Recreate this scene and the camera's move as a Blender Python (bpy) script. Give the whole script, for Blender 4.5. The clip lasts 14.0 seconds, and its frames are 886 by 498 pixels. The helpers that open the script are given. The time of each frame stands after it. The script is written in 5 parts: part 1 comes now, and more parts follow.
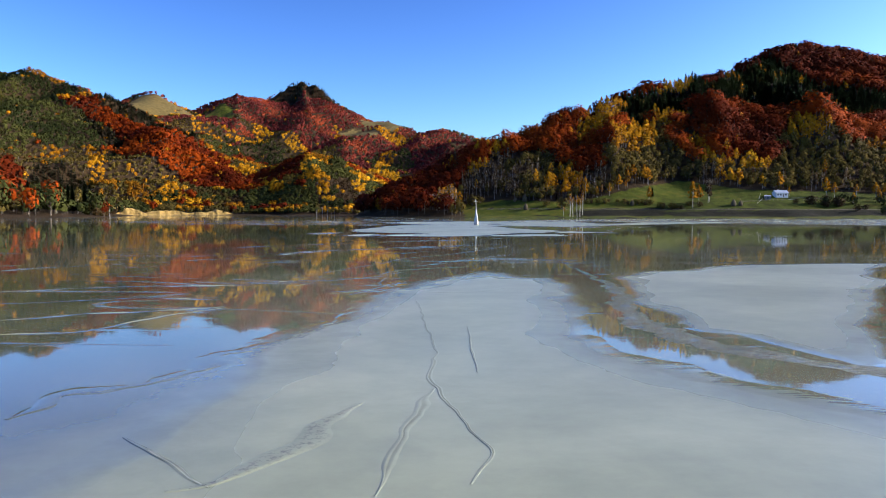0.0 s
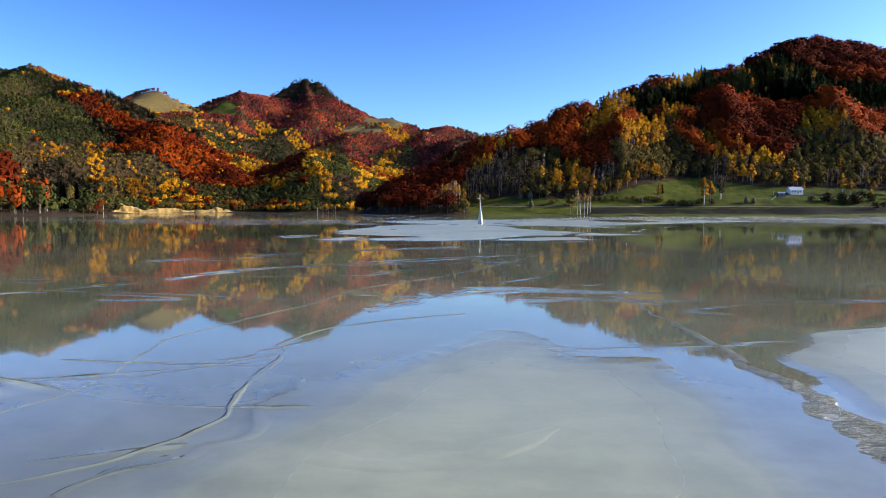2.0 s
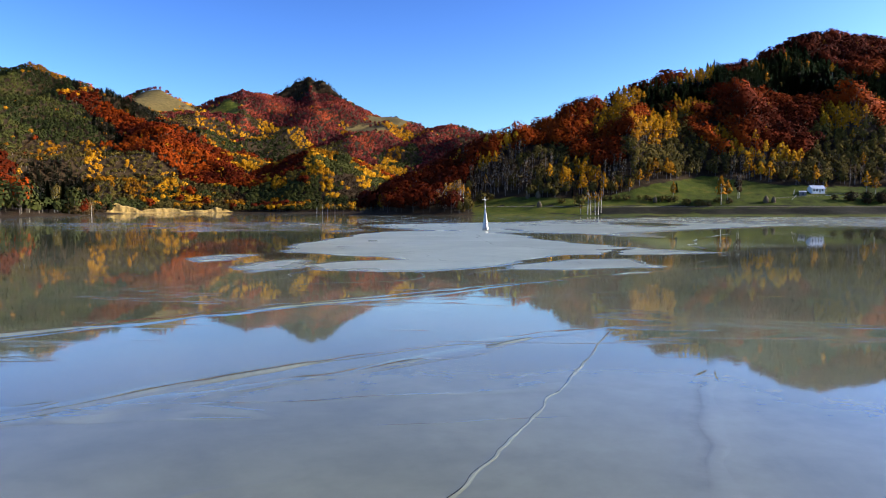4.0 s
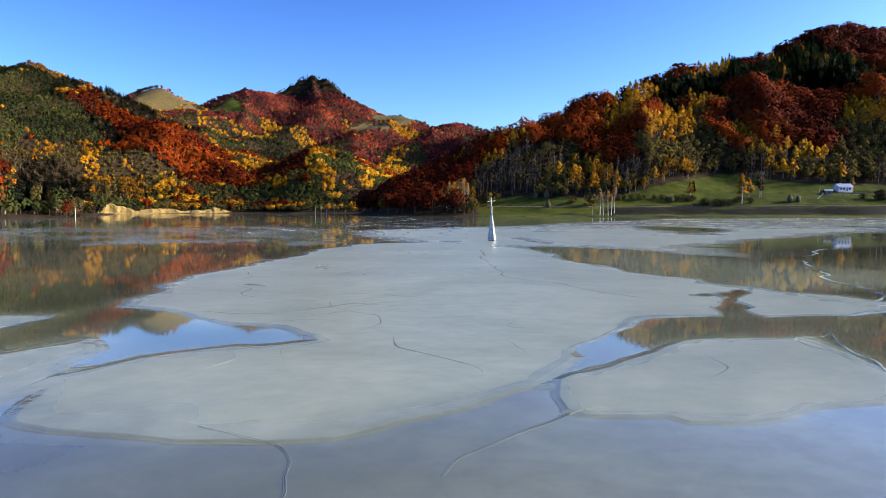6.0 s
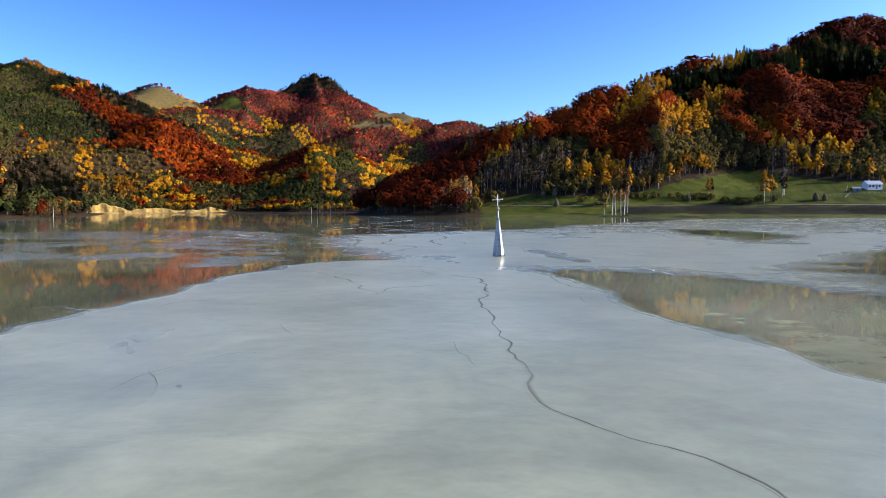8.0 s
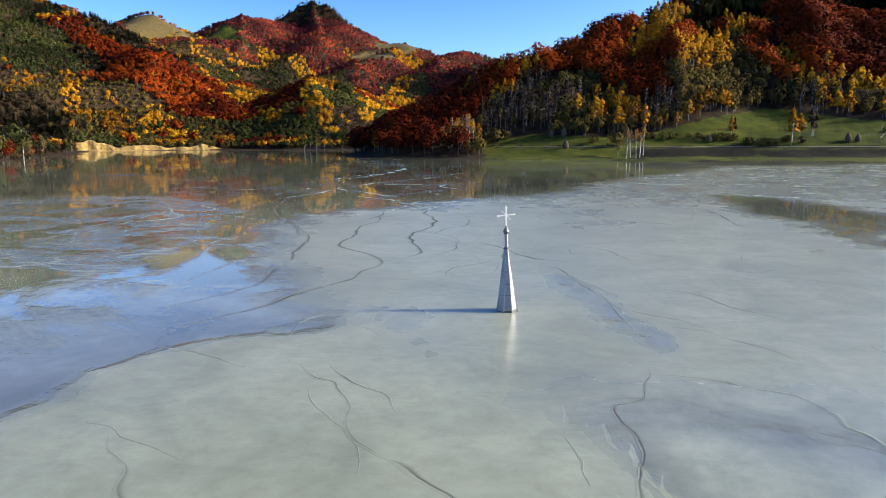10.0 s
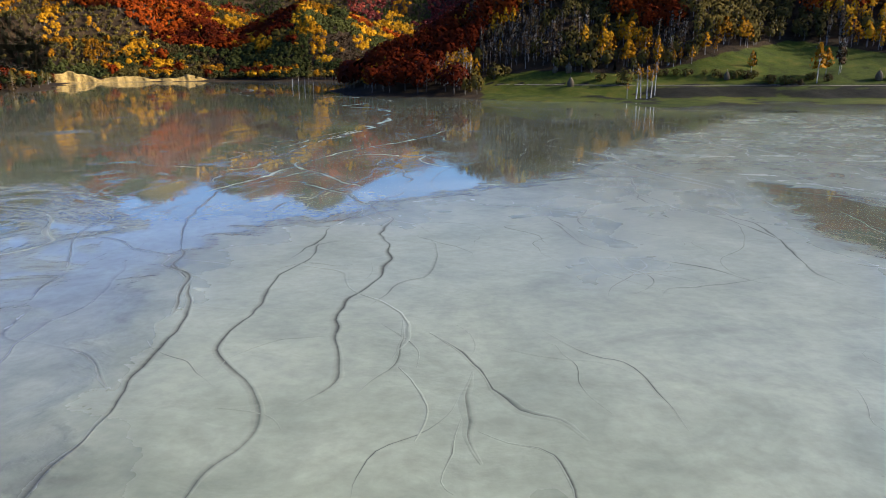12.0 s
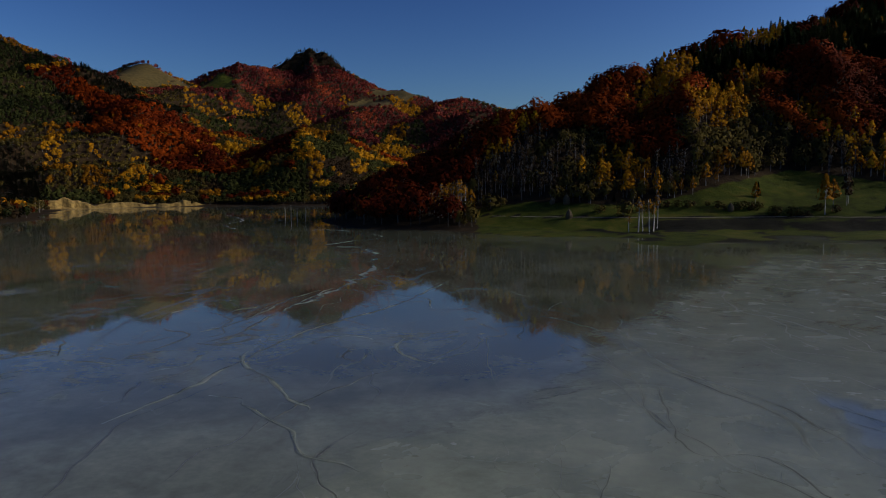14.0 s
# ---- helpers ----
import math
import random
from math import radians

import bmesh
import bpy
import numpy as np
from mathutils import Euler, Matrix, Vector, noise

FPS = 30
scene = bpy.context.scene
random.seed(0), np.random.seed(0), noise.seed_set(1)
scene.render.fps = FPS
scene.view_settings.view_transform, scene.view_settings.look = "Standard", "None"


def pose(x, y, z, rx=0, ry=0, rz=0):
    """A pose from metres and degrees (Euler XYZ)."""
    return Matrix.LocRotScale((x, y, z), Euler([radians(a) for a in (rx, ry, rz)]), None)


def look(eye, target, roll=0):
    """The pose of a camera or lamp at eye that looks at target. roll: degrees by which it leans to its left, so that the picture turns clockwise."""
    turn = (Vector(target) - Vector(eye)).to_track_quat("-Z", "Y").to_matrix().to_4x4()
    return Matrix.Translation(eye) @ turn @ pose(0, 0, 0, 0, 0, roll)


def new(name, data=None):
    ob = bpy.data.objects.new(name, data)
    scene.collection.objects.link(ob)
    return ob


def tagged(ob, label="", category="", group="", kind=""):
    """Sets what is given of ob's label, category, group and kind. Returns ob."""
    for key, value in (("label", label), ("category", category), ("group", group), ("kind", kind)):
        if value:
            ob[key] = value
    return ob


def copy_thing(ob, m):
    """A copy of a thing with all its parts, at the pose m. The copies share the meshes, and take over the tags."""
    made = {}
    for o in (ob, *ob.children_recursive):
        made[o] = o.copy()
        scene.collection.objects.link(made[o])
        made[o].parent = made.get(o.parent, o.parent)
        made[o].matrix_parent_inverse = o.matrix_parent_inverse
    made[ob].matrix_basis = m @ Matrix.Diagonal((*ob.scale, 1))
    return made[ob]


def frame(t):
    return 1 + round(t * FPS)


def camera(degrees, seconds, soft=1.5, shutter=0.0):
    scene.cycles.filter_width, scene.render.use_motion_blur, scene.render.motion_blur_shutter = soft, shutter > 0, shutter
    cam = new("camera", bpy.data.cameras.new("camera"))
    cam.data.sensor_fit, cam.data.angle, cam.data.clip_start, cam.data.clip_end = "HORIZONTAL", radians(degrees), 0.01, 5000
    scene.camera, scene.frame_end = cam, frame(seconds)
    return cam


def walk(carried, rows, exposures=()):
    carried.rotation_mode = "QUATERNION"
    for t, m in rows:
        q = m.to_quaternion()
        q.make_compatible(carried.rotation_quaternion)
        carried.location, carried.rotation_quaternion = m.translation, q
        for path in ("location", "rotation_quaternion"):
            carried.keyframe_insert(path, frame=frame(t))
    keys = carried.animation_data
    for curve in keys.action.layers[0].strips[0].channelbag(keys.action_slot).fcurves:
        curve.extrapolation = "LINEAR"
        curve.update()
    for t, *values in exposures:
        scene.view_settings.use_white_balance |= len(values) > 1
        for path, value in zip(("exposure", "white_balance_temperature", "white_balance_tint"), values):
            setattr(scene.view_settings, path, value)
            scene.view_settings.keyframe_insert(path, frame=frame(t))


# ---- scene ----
cam = camera(64.56, 14.0, soft=1.0)
# seconds, x, y, z, rx, ry, rz
ROWS = [
    (0.0, 0.218, -0.063, 2.616, 87.122, -0.123, -0.039),
    (0.5, 0.406, 3.118, 2.597, 87.077, -0.119, 0.033),
    (1.0, 0.588, 6.762, 2.556, 87.015, -0.098, 0.11),
    (1.5, 0.794, 10.973, 2.586, 86.971, -0.099, 0.208),
    (2.0, 1.0, 15.781, 2.761, 86.916, -0.104, 0.306),
    (2.5, 1.35, 21.195, 3.03, 86.905, -0.07, 0.415),
    (3.0, 1.645, 27.163, 3.212, 86.873, -0.06, 0.513),
    (5.5, 3.021, 60.289, 4.176, 86.823, 0.047, 1.07),
    (6.0, 3.356, 67.514, 4.377, 86.785, 0.069, 1.178),
    (6.5, 3.696, 74.738, 4.488, 86.765, 0.104, 1.273),
    (7.0, 4.024, 82.013, 4.56, 86.739, 0.132, 1.345),
    (8.4, 4.72, 102.45, 4.86, 86.7, 0.13, 1.57),
    (8.8, 4.9, 108.3, 5.45, 86.5, 0.115, 1.63),
    (9.3, 5.12, 115.6, 7.06, 84.63, 0.105, 1.7),
    (9.5, 5.232, 118.525, 7.76, 83.663, 0.102, 1.723),
    (10.0, 5.748, 125.833, 9.681, 81.281, 0.122, 1.786),
    (10.5, 6.451, 132.952, 11.519, 78.851, 0.134, 1.84),
    (11.0, 7.187, 139.744, 13.224, 76.447, 0.121, 1.88),
    (11.5, 8.031, 145.953, 14.821, 75.105, 0.114, 1.909),
    (12.0, 8.886, 151.949, 16.448, 75.373, 0.14, 1.924),
    (12.5, 9.533, 157.817, 18.259, 77.714, 0.238, 1.904),
    (13.0, 9.969, 163.79, 20.222, 80.028, 0.312, 1.874),
    (13.5, 10.478, 169.948, 22.254, 82.359, 0.4, 1.846),
    (14.0, 10.929, 175.894, 24.368, 84.641, 0.449, 1.833),
]
# the film fades towards black at its end
FADE = [(0.0, 0.34), (12.0, 0.36), (12.5, 0.02), (13.0, -0.4), (13.5, -0.95), (14.0, -1.75)]
walk(cam, [(t, pose(*p)) for t, *p in ROWS], FADE)

# ---- daylight ----
SUN_EL, SUN_AZ = radians(24.4), radians(89.0)  # low autumn sun, due right of the flight
world = bpy.data.worlds.new("autumn_sky")
scene.world = world
world.use_nodes = True
wn = world.node_tree
sky = wn.nodes.new("ShaderNodeTexSky")
sky.sky_type = "NISHITA"
sky.sun_disc = False
sky.sun_elevation, sky.sun_rotation = SUN_EL, SUN_AZ
sky.altitude, sky.air_density, sky.dust_density, sky.ozone_density = 600, 1.0, 2.0, 3.0
deep_blue = wn.nodes.new("ShaderNodeHueSaturation")
deep_blue.inputs["Hue"].default_value = 0.507
deep_blue.inputs["Saturation"].default_value = 1.08
wn.links.new(sky.outputs[0], deep_blue.inputs["Color"])
clear_air = wn.nodes.new("ShaderNodeGamma")
clear_air.inputs[1].default_value = 1.8
wn.links.new(deep_blue.outputs[0], clear_air.inputs[0])
wn.links.new(clear_air.outputs[0], wn.nodes["Background"].inputs[0])
wn.nodes["Background"].inputs[1].default_value = 0.071
sun_data = bpy.data.lights.new("sun", "SUN")
sun_data.energy, sun_data.angle, sun_data.color = 5.0, radians(0.53), (1.0, 0.94, 0.81)
sun = new("sun", sun_data)
sun.matrix_world = look((0, 0, 0), (-math.cos(SUN_EL) * math.sin(SUN_AZ), -math.cos(SUN_EL) * math.cos(SUN_AZ), -math.sin(SUN_EL)))


# ---- materials ----
def material(name):
    m = bpy.data.materials.new(name)
    m.use_nodes = True
    nt = m.node_tree
    return m, nt, nt.nodes["Principled BSDF"]


def add(nt, kind, **values):
    """A node with some of its inputs set; a link is passed as a socket."""
    n = nt.nodes.new(kind)
    for key, value in values.items():
        sock = n.inputs[int(key[1:])] if key[0] == "i" and key[1:].isdigit() else n.inputs[key.replace("_", " ")]
        if isinstance(value, bpy.types.NodeSocket):
            nt.links.new(value, sock)
        else:
            sock.default_value = value
    return n


def maths(nt, op, a, b=0.0, c=0.0):
    n = nt.nodes.new("ShaderNodeMath")
    n.operation = op
    for sock, value in zip(n.inputs, (a, b, c)):
        if isinstance(value, bpy.types.NodeSocket):
            nt.links.new(value, sock)
        else:
            sock.default_value = value
    return n.outputs[0]


def ramp(nt, fac, stops):
    n = nt.nodes.new("ShaderNodeValToRGB")
    while len(n.color_ramp.elements) < len(stops):
        n.color_ramp.elements.new(0.5)
    for el, (at, col) in zip(n.color_ramp.elements, stops):
        el.position, el.color = at, (*col, 1)
    nt.links.new(fac, n.inputs[0])
    return n.outputs[0]


def blend(nt, fac, a, b, how="MIX"):
    n = nt.nodes.new("ShaderNodeMix")
    n.data_type, n.blend_type = "RGBA", how
    for k, value in ((0, fac), (6, a), (7, b)):
        if isinstance(value, bpy.types.NodeSocket):
            nt.links.new(value, n.inputs[k])
        else:
            n.inputs[k].default_value = (*value, 1) if isinstance(value, tuple) and len(value) == 3 else value
    return n.outputs[2]


def place(nt, scale=(1, 1, 1)):
    g = nt.nodes.new("ShaderNodeNewGeometry")
    return add(nt, "ShaderNodeMapping", Vector=g.outputs["Position"], Scale=scale).outputs[0]


def clouds(nt, where, size, detail=4.0, rough=0.55, warp=0.0):
    return add(nt, "ShaderNodeTexNoise", Vector=where, Scale=1.0 / size, Detail=detail, Roughness=rough, Distortion=warp).outputs[0]


def bump(nt, bsdf, height, strength, dist):
    nt.links.new(add(nt, "ShaderNodeBump", Strength=strength, Distance=dist, Height=height).outputs[0], bsdf.inputs["Normal"])


def attribute(nt, name):
    n = nt.nodes.new("ShaderNodeAttribute")
    n.attribute_name = name
    return n.outputs["Fac"]


def leaf_material(name, dark, mid, light, rough=0.75):
    """Foliage: one tint a tree (attribute tint), slight changes from clump to clump."""
    m, nt, b = material(name)
    tint = attribute(nt, "tint")
    isl = nt.nodes.new("ShaderNodeNewGeometry").outputs["Random Per Island"]
    f = maths(nt, "ADD", maths(nt, "MULTIPLY", tint, 0.8), maths(nt, "MULTIPLY", isl, 0.2))
    col = ramp(nt, f, ((0.0, dark), (0.5, mid), (1.0, light)))
    nt.links.new(col, b.inputs["Base Color"])
    b.inputs["Roughness"].default_value = rough
    b.inputs["Specular IOR Level"].default_value = 0.03
    return m


LEAF_RUST = leaf_material("rust_leaves", (0.042, 0.006, 0.002), (0.115, 0.015, 0.002), (0.27, 0.044, 0.003))
# rust beech of the far mountain, distance haze put into its purple-red colour
LEAF_HAZED_RUST = leaf_material("hazed_rust_leaves", (0.060, 0.013, 0.013), (0.150, 0.028, 0.022), (0.30, 0.058, 0.020))
LEAF_GOLD = leaf_material("gold_leaves", (0.14, 0.055, 0.004), (0.36, 0.150, 0.005), (0.56, 0.27, 0.010))
LEAF_OLIVE = leaf_material("olive_leaves", (0.030, 0.025, 0.008), (0.066, 0.050, 0.012), (0.130, 0.090, 0.016))
LEAF_GREEN = leaf_material("green_leaves", (0.015, 0.020, 0.006), (0.031, 0.036, 0.009), (0.062, 0.062, 0.014))
LEAF_SPRUCE = leaf_material("spruce_needles", (0.014, 0.030, 0.018), (0.028, 0.056, 0.030), (0.050, 0.080, 0.036))
LEAF_BROWN = leaf_material("withered_leaves", (0.028, 0.017, 0.009), (0.052, 0.031, 0.012), (0.10, 0.058, 0.018))


def bark_material(name, a, b_):
    m, nt, b = material(name)
    p = place(nt, (1, 1, 0.35))
    n = clouds(nt, p, 0.35, 5)
    nt.links.new(ramp(nt, n, ((0.35, a), (0.6, b_))), b.inputs["Base Color"])
    b.inputs["Roughness"].default_value = 0.85
    bump(nt, b, n, 0.5, 0.03)
    return m


BARK_BIRCH = bark_material("birch_bark", (0.16, 0.14, 0.12), (0.62, 0.58, 0.52))
BARK_GREY = bark_material("grey_bark", (0.08, 0.068, 0.055), (0.25, 0.22, 0.185))
BARK_DARK = bark_material("dark_bark", (0.035, 0.028, 0.02), (0.13, 0.10, 0.075))


def make_ground():
    m, nt, b = material("hill_ground")
    p = place(nt)
    big, mid, fine = clouds(nt, p, 60, 3), clouds(nt, p, 7, 5), clouds(nt, p, 0.9, 4)
    litter = ramp(nt, mid, ((0.3, (0.026, 0.016, 0.008)), (0.6, (0.060, 0.036, 0.015)), (0.8, (0.095, 0.054, 0.02))))
    grass = ramp(nt, blend(nt, 0.5, mid, big), ((0.36, (0.034, 0.046, 0.005)), (0.5, (0.076, 0.094, 0.007)), (0.64, (0.150, 0.125, 0.018))))
    hay = ramp(nt, mid, ((0.3, (0.095, 0.072, 0.026)), (0.7, (0.195, 0.145, 0.052))))
    sand = ramp(nt, mid, ((0.3, (0.36, 0.21, 0.06)), (0.7, (0.66, 0.44, 0.17))))
    # near-black soil: the shade on the right bank is put into this colour
    soil_and_shade = ramp(nt, mid, ((0.3, (0.008, 0.008, 0.004)), (0.7, (0.024, 0.021, 0.011))))
    edge = maths(nt, "MULTIPLY", maths(nt, "SUBTRACT", mid, 0.5), 0.9)
    col = litter
    for name, tone in (("grass", grass), ("hay", hay), ("sand", sand), ("soil_and_shade", soil_and_shade)):
        f = maths(nt, "ADD", attribute(nt, name), edge)
        f = add(nt, "ShaderNodeMapRange", Value=f, From_Min=0.42, From_Max=0.6).outputs[0]
        col = blend(nt, f, col, tone)
    col = blend(nt, maths(nt, "MULTIPLY", fine, 0.55), col, (0.02, 0.02, 0.01), "MULTIPLY")
    nt.links.new(col, b.inputs["Base Color"])
    b.inputs["Roughness"].default_value = 0.95
    b.inputs["Specular IOR Level"].default_value = 0.1
    bump(nt, b, maths(nt, "ADD", maths(nt, "MULTIPLY", mid, 2.0), fine), 0.7, 0.5)
    return m


GROUND = make_ground()


def make_mud():
    """The lake: liquid mining mud under a film of cloudy water (attribute dry: drying mud; deep: open channels; grit: pebbly scum)."""
    m, nt, b = material("lake_mud")
    p = place(nt)

    def fit(value, lo, hi, a=0.0, c=1.0):
        return add(nt, "ShaderNodeMapRange", Value=value, From_Min=lo, From_Max=hi, To_Min=a, To_Max=c).outputs[0]

    def times(*values):
        total = values[0]
        for v in values[1:]:
            total = maths(nt, "MULTIPLY", total, v)
        return total

    def plus(a, c):
        return maths(nt, "ADD", a, c)

    wide, mid, fine, grain = clouds(nt, p, 14, 4, 0.55, 0.6), clouds(nt, p, 2.6, 5, 0.6, 0.8), clouds(nt, p, 0.45, 4), clouds(nt, p, 0.06, 3)
    ahead = add(nt, "ShaderNodeSeparateXYZ", Vector=p).outputs[1]
    dry_here = attribute(nt, "dry")
    # the shore between water and mud: ragged, with fingers and islets
    ragged = maths(nt, "SUBTRACT", clouds(nt, p, 12, 6, 0.58, 1.6), 0.5)
    f = plus(dry_here, times(ragged, fit(ahead, 60.0, 220.0, 0.28, 0.75), fit(dry_here, 0.55, 0.85, 1.0, 0.12)))
    mud = fit(f, 0.44, 0.56)
    soft = fit(f, 0.30, 0.85)
    rim = times(fit(f, 0.43, 0.475), fit(f, 0.475, 0.50, 1.0, 0.0), fit(ahead, 20.0, 60.0))
    lee = times(fit(f, 0.50, 0.52), fit(f, 0.52, 0.56, 1.0, 0.0), fit(mid, 0.48, 0.60), fit(ahead, 60.0, 90.0))

    def threads(size, stretch, thick, mask):
        v = maths(nt, "ABSOLUTE", maths(nt, "SUBTRACT", clouds(nt, place(nt, stretch), size, 3, 0.5, 0.7), 0.5))
        return times(fit(v, thick * 0.35, thick, 1.0, 0.0), mask), times(fit(v, thick * 1.2, thick * 5.0, 1.0, 0.0), mask)

    beyond = fit(ahead, 160.0, 200.0)
    hair, hair_band = threads(5.5, (1.0, 0.28, 1.0), 0.0055, times(beyond, fit(clouds(nt, p, 22, 3), 0.47, 0.57)))
    flow, flow_band = threads(13.0, (1.0, 0.3, 1.0), 0.0070, times(fit(ahead, 150.0, 190.0), fit(clouds(nt, p, 40, 3), 0.40, 0.52)))
    reach, reach_band = threads(30.0, (1.0, 0.4, 1.0), 0.008, fit(ahead, 230.0, 300.0))
    sheet, sheet_band = threads(6.0, (0.22, 1.0, 1.0), 0.011, times(fit(ahead, 8.0, 18.0), fit(ahead, 90.0, 30.0), fit(clouds(nt, p, 7, 3), 0.46, 0.58)))
    lines = maths(nt, "MAXIMUM", maths(nt, "MAXIMUM", hair, flow), reach)
    bands = maths(nt, "MAXIMUM", maths(nt, "MAXIMUM", hair_band, flow_band), reach_band)
    wet = maths(nt, "SUBTRACT", 1.0, mud)
    # on water the threads are pale lips of mud, on mud they are dark cracks in a wet band
    lip = times(maths(nt, "MAXIMUM", maths(nt, "MAXIMUM", lines, sheet), times(maths(nt, "MAXIMUM", bands, sheet_band), fit(mid, 0.45, 0.6, 0.0, 0.55))), wet)
    lip = maths(nt, "MAXIMUM", times(lip, fit(ahead, 120.0, 260.0, 0.9, 0.5)), times(rim, 0.7))
    crack = times(lee, 0.25)
    deep = maths(nt, "MAXIMUM", attribute(nt, "deep"), crack)
    dry = maths(nt, "MAXIMUM", mud, times(lip, 0.8))
    pale = fit(plus(attribute(nt, "pale"), times(maths(nt, "SUBTRACT", wide, 0.5), 0.5)), 0.1, 0.9)
    pale = maths(nt, "MAXIMUM", maths(nt, "MAXIMUM", pale, times(mud, fit(soft, 0.3, 1.0, 0.72, 1.0))), times(lip, 0.95))
    wet_col = ramp(nt, wide, ((0.3, WET_A), (0.7, WET_B)))
    mud_col = ramp(nt, clouds(nt, p, 9, 6, 0.6, 1.0), ((0.28, MUD_A), (0.5, MUD_B), (0.72, MUD_C)))
    mud_col = blend(nt, 0.6, mud_col, ramp(nt, mid, ((0.3, (0.66, 0.67, 0.68)), (0.7, (1, 1, 1)))), "MULTIPLY")
    mud_col = blend(nt, 0.4, mud_col, ramp(nt, clouds(nt, p, 0.9, 6, 0.65), ((0.35, (0.6, 0.62, 0.62)), (0.6, (1, 1, 1)))), "MULTIPLY")
    col = blend(nt, pale, wet_col, mud_col)
    col = blend(nt, deep, col, ramp(nt, fine, ((0.3, (0.03, 0.032, 0.028)), (0.7, (0.085, 0.083, 0.068)))))
    speck = fit(clouds(nt, p, 0.09, 4, 0.7), 0.5, 0.62)
    col = blend(nt, times(attribute(nt, "grit"), speck), col, (0.07, 0.068, 0.06))
    nt.links.new(col, b.inputs["Base Color"])
    # smooth where water stands, dull where the mud has dried
    rough = plus(fit(mud, 0.0, 1.0, 0.03, 0.17), times(mud, soft, fit(wide, 0.3, 0.7, 0.10, 0.20)))
    rough = plus(rough, plus(times(attribute(nt, "deep"), 0.45), times(lip, 0.22)))
    nt.links.new(rough, b.inputs["Roughness"])
    nt.links.new(times(fit(attribute(nt, "deep"), 0.0, 1.0, 0.5, 0.12), fit(mud, 0.0, 1.0, 1.0, 0.72)), b.inputs["Specular IOR Level"])
    b.inputs["IOR"].default_value = 1.5
    h = plus(times(mid, 0.7), plus(times(fine, 0.2), times(grain, 0.01)))
    fold = clouds(nt, place(nt, (0.7, 1.0, 1.0)), 4.0, 4, 0.55, 0.6)
    h = plus(h, times(fold, 2.6))
    h = times(h, fit(ahead, 25.0, 95.0, 0.15, 1.0))
    h = plus(times(h, mud), times(dry, 0.5))
    h = maths(nt, "SUBTRACT", plus(h, times(fine, 0.02)), times(deep, 0.6))
    bump(nt, b, h, 0.38, 0.06)
    return m


WET_A, WET_B = (0.052, 0.054, 0.032), (0.105, 0.110, 0.074)
MUD_A, MUD_B, MUD_C = (0.230, 0.246, 0.162), (0.305, 0.324, 0.218), (0.378, 0.396, 0.272)
MUD = make_mud()


def make_stream():
    m, nt, b = material("running_water")
    wave = clouds(nt, place(nt, (1.0, 2.2, 1.0)), 0.3, 4, 0.62, 2.0)
    nt.links.new(ramp(nt, wave, ((0.3, (0.12, 0.125, 0.095)), (0.7, (0.24, 0.25, 0.19)))), b.inputs["Base Color"])
    b.inputs["Roughness"].default_value = 0.04
    b.inputs["IOR"].default_value = 1.45
    bump(nt, b, wave, 0.9, 0.16)
    return m


STREAM = make_stream()


def make_sheet_metal():
    """Weathered white-painted tin."""
    m, nt, b = material("painted_tin")
    p = place(nt)
    a, c = clouds(nt, place(nt, (1, 1, 0.3)), 0.35, 5), clouds(nt, p, 0.05, 4)
    col = ramp(nt, a, ((0.25, (0.24, 0.24, 0.235)), (0.55, (0.36, 0.36, 0.35)), (0.8, (0.46, 0.455, 0.44))))
    rust = add(nt, "ShaderNodeMapRange", Value=c, From_Min=0.68, From_Max=0.78, To_Max=0.5).outputs[0]
    nt.links.new(blend(nt, rust, col, (0.22, 0.13, 0.08)), b.inputs["Base Color"])
    b.inputs["Roughness"].default_value = 0.36
    b.inputs["Metallic"].default_value = 0.5
    b.inputs["Specular IOR Level"].default_value = 0.3
    bump(nt, b, a, 0.25, 0.02)
    return m


TIN = make_sheet_metal()


def plain(name, colour, rough=0.7, metal=0.0, vary=0.25, size=0.4):
    m, nt, b = material(name)
    n = clouds(nt, place(nt), size, 5)
    lo = tuple(v * (1 - vary) for v in colour)
    hi = tuple(min(1, v * (1 + vary)) for v in colour)
    nt.links.new(ramp(nt, n, ((0.3, lo), (0.7, hi))), b.inputs["Base Color"])
    b.inputs["Roughness"].default_value = rough
    b.inputs["Metallic"].default_value = metal
    bump(nt, b, n, 0.2, 0.02)
    return m


SEAM = plain("dark_seam", (0.07, 0.065, 0.06), 0.6)
LEAD = plain("dull_lead", (0.16, 0.14, 0.13), 0.5, 0.5)
CROSS_WHITE = plain("white_enamel", (0.80, 0.78, 0.70), 0.45, 0.0, 0.1)
SAND = plain("ochre_sand", (0.31, 0.195, 0.05), 0.95, 0.0, 0.4, 3.0)
HAY = plain("weathered_hay", (0.085, 0.06, 0.03), 0.95, 0.0, 0.4, 0.25)
WOOD_GREY = plain("grey_timber", (0.24, 0.21, 0.17), 0.85, 0.0, 0.35, 0.3)
PLASTER = plain("white_plaster", (0.74, 0.73, 0.70), 0.9, 0.0, 0.12, 0.6)
ROOF_METAL = plain("bluish_sheet_roof", (0.36, 0.40, 0.46), 0.45, 0.2, 0.15, 0.8)
WINDOW_DARK = plain("dark_window_glass", (0.03, 0.035, 0.04), 0.12, 0.0, 0.3, 0.5)
GRAVEL = plain("pale_gravel", (0.22, 0.19, 0.14), 0.95, 0.0, 0.35, 0.4)
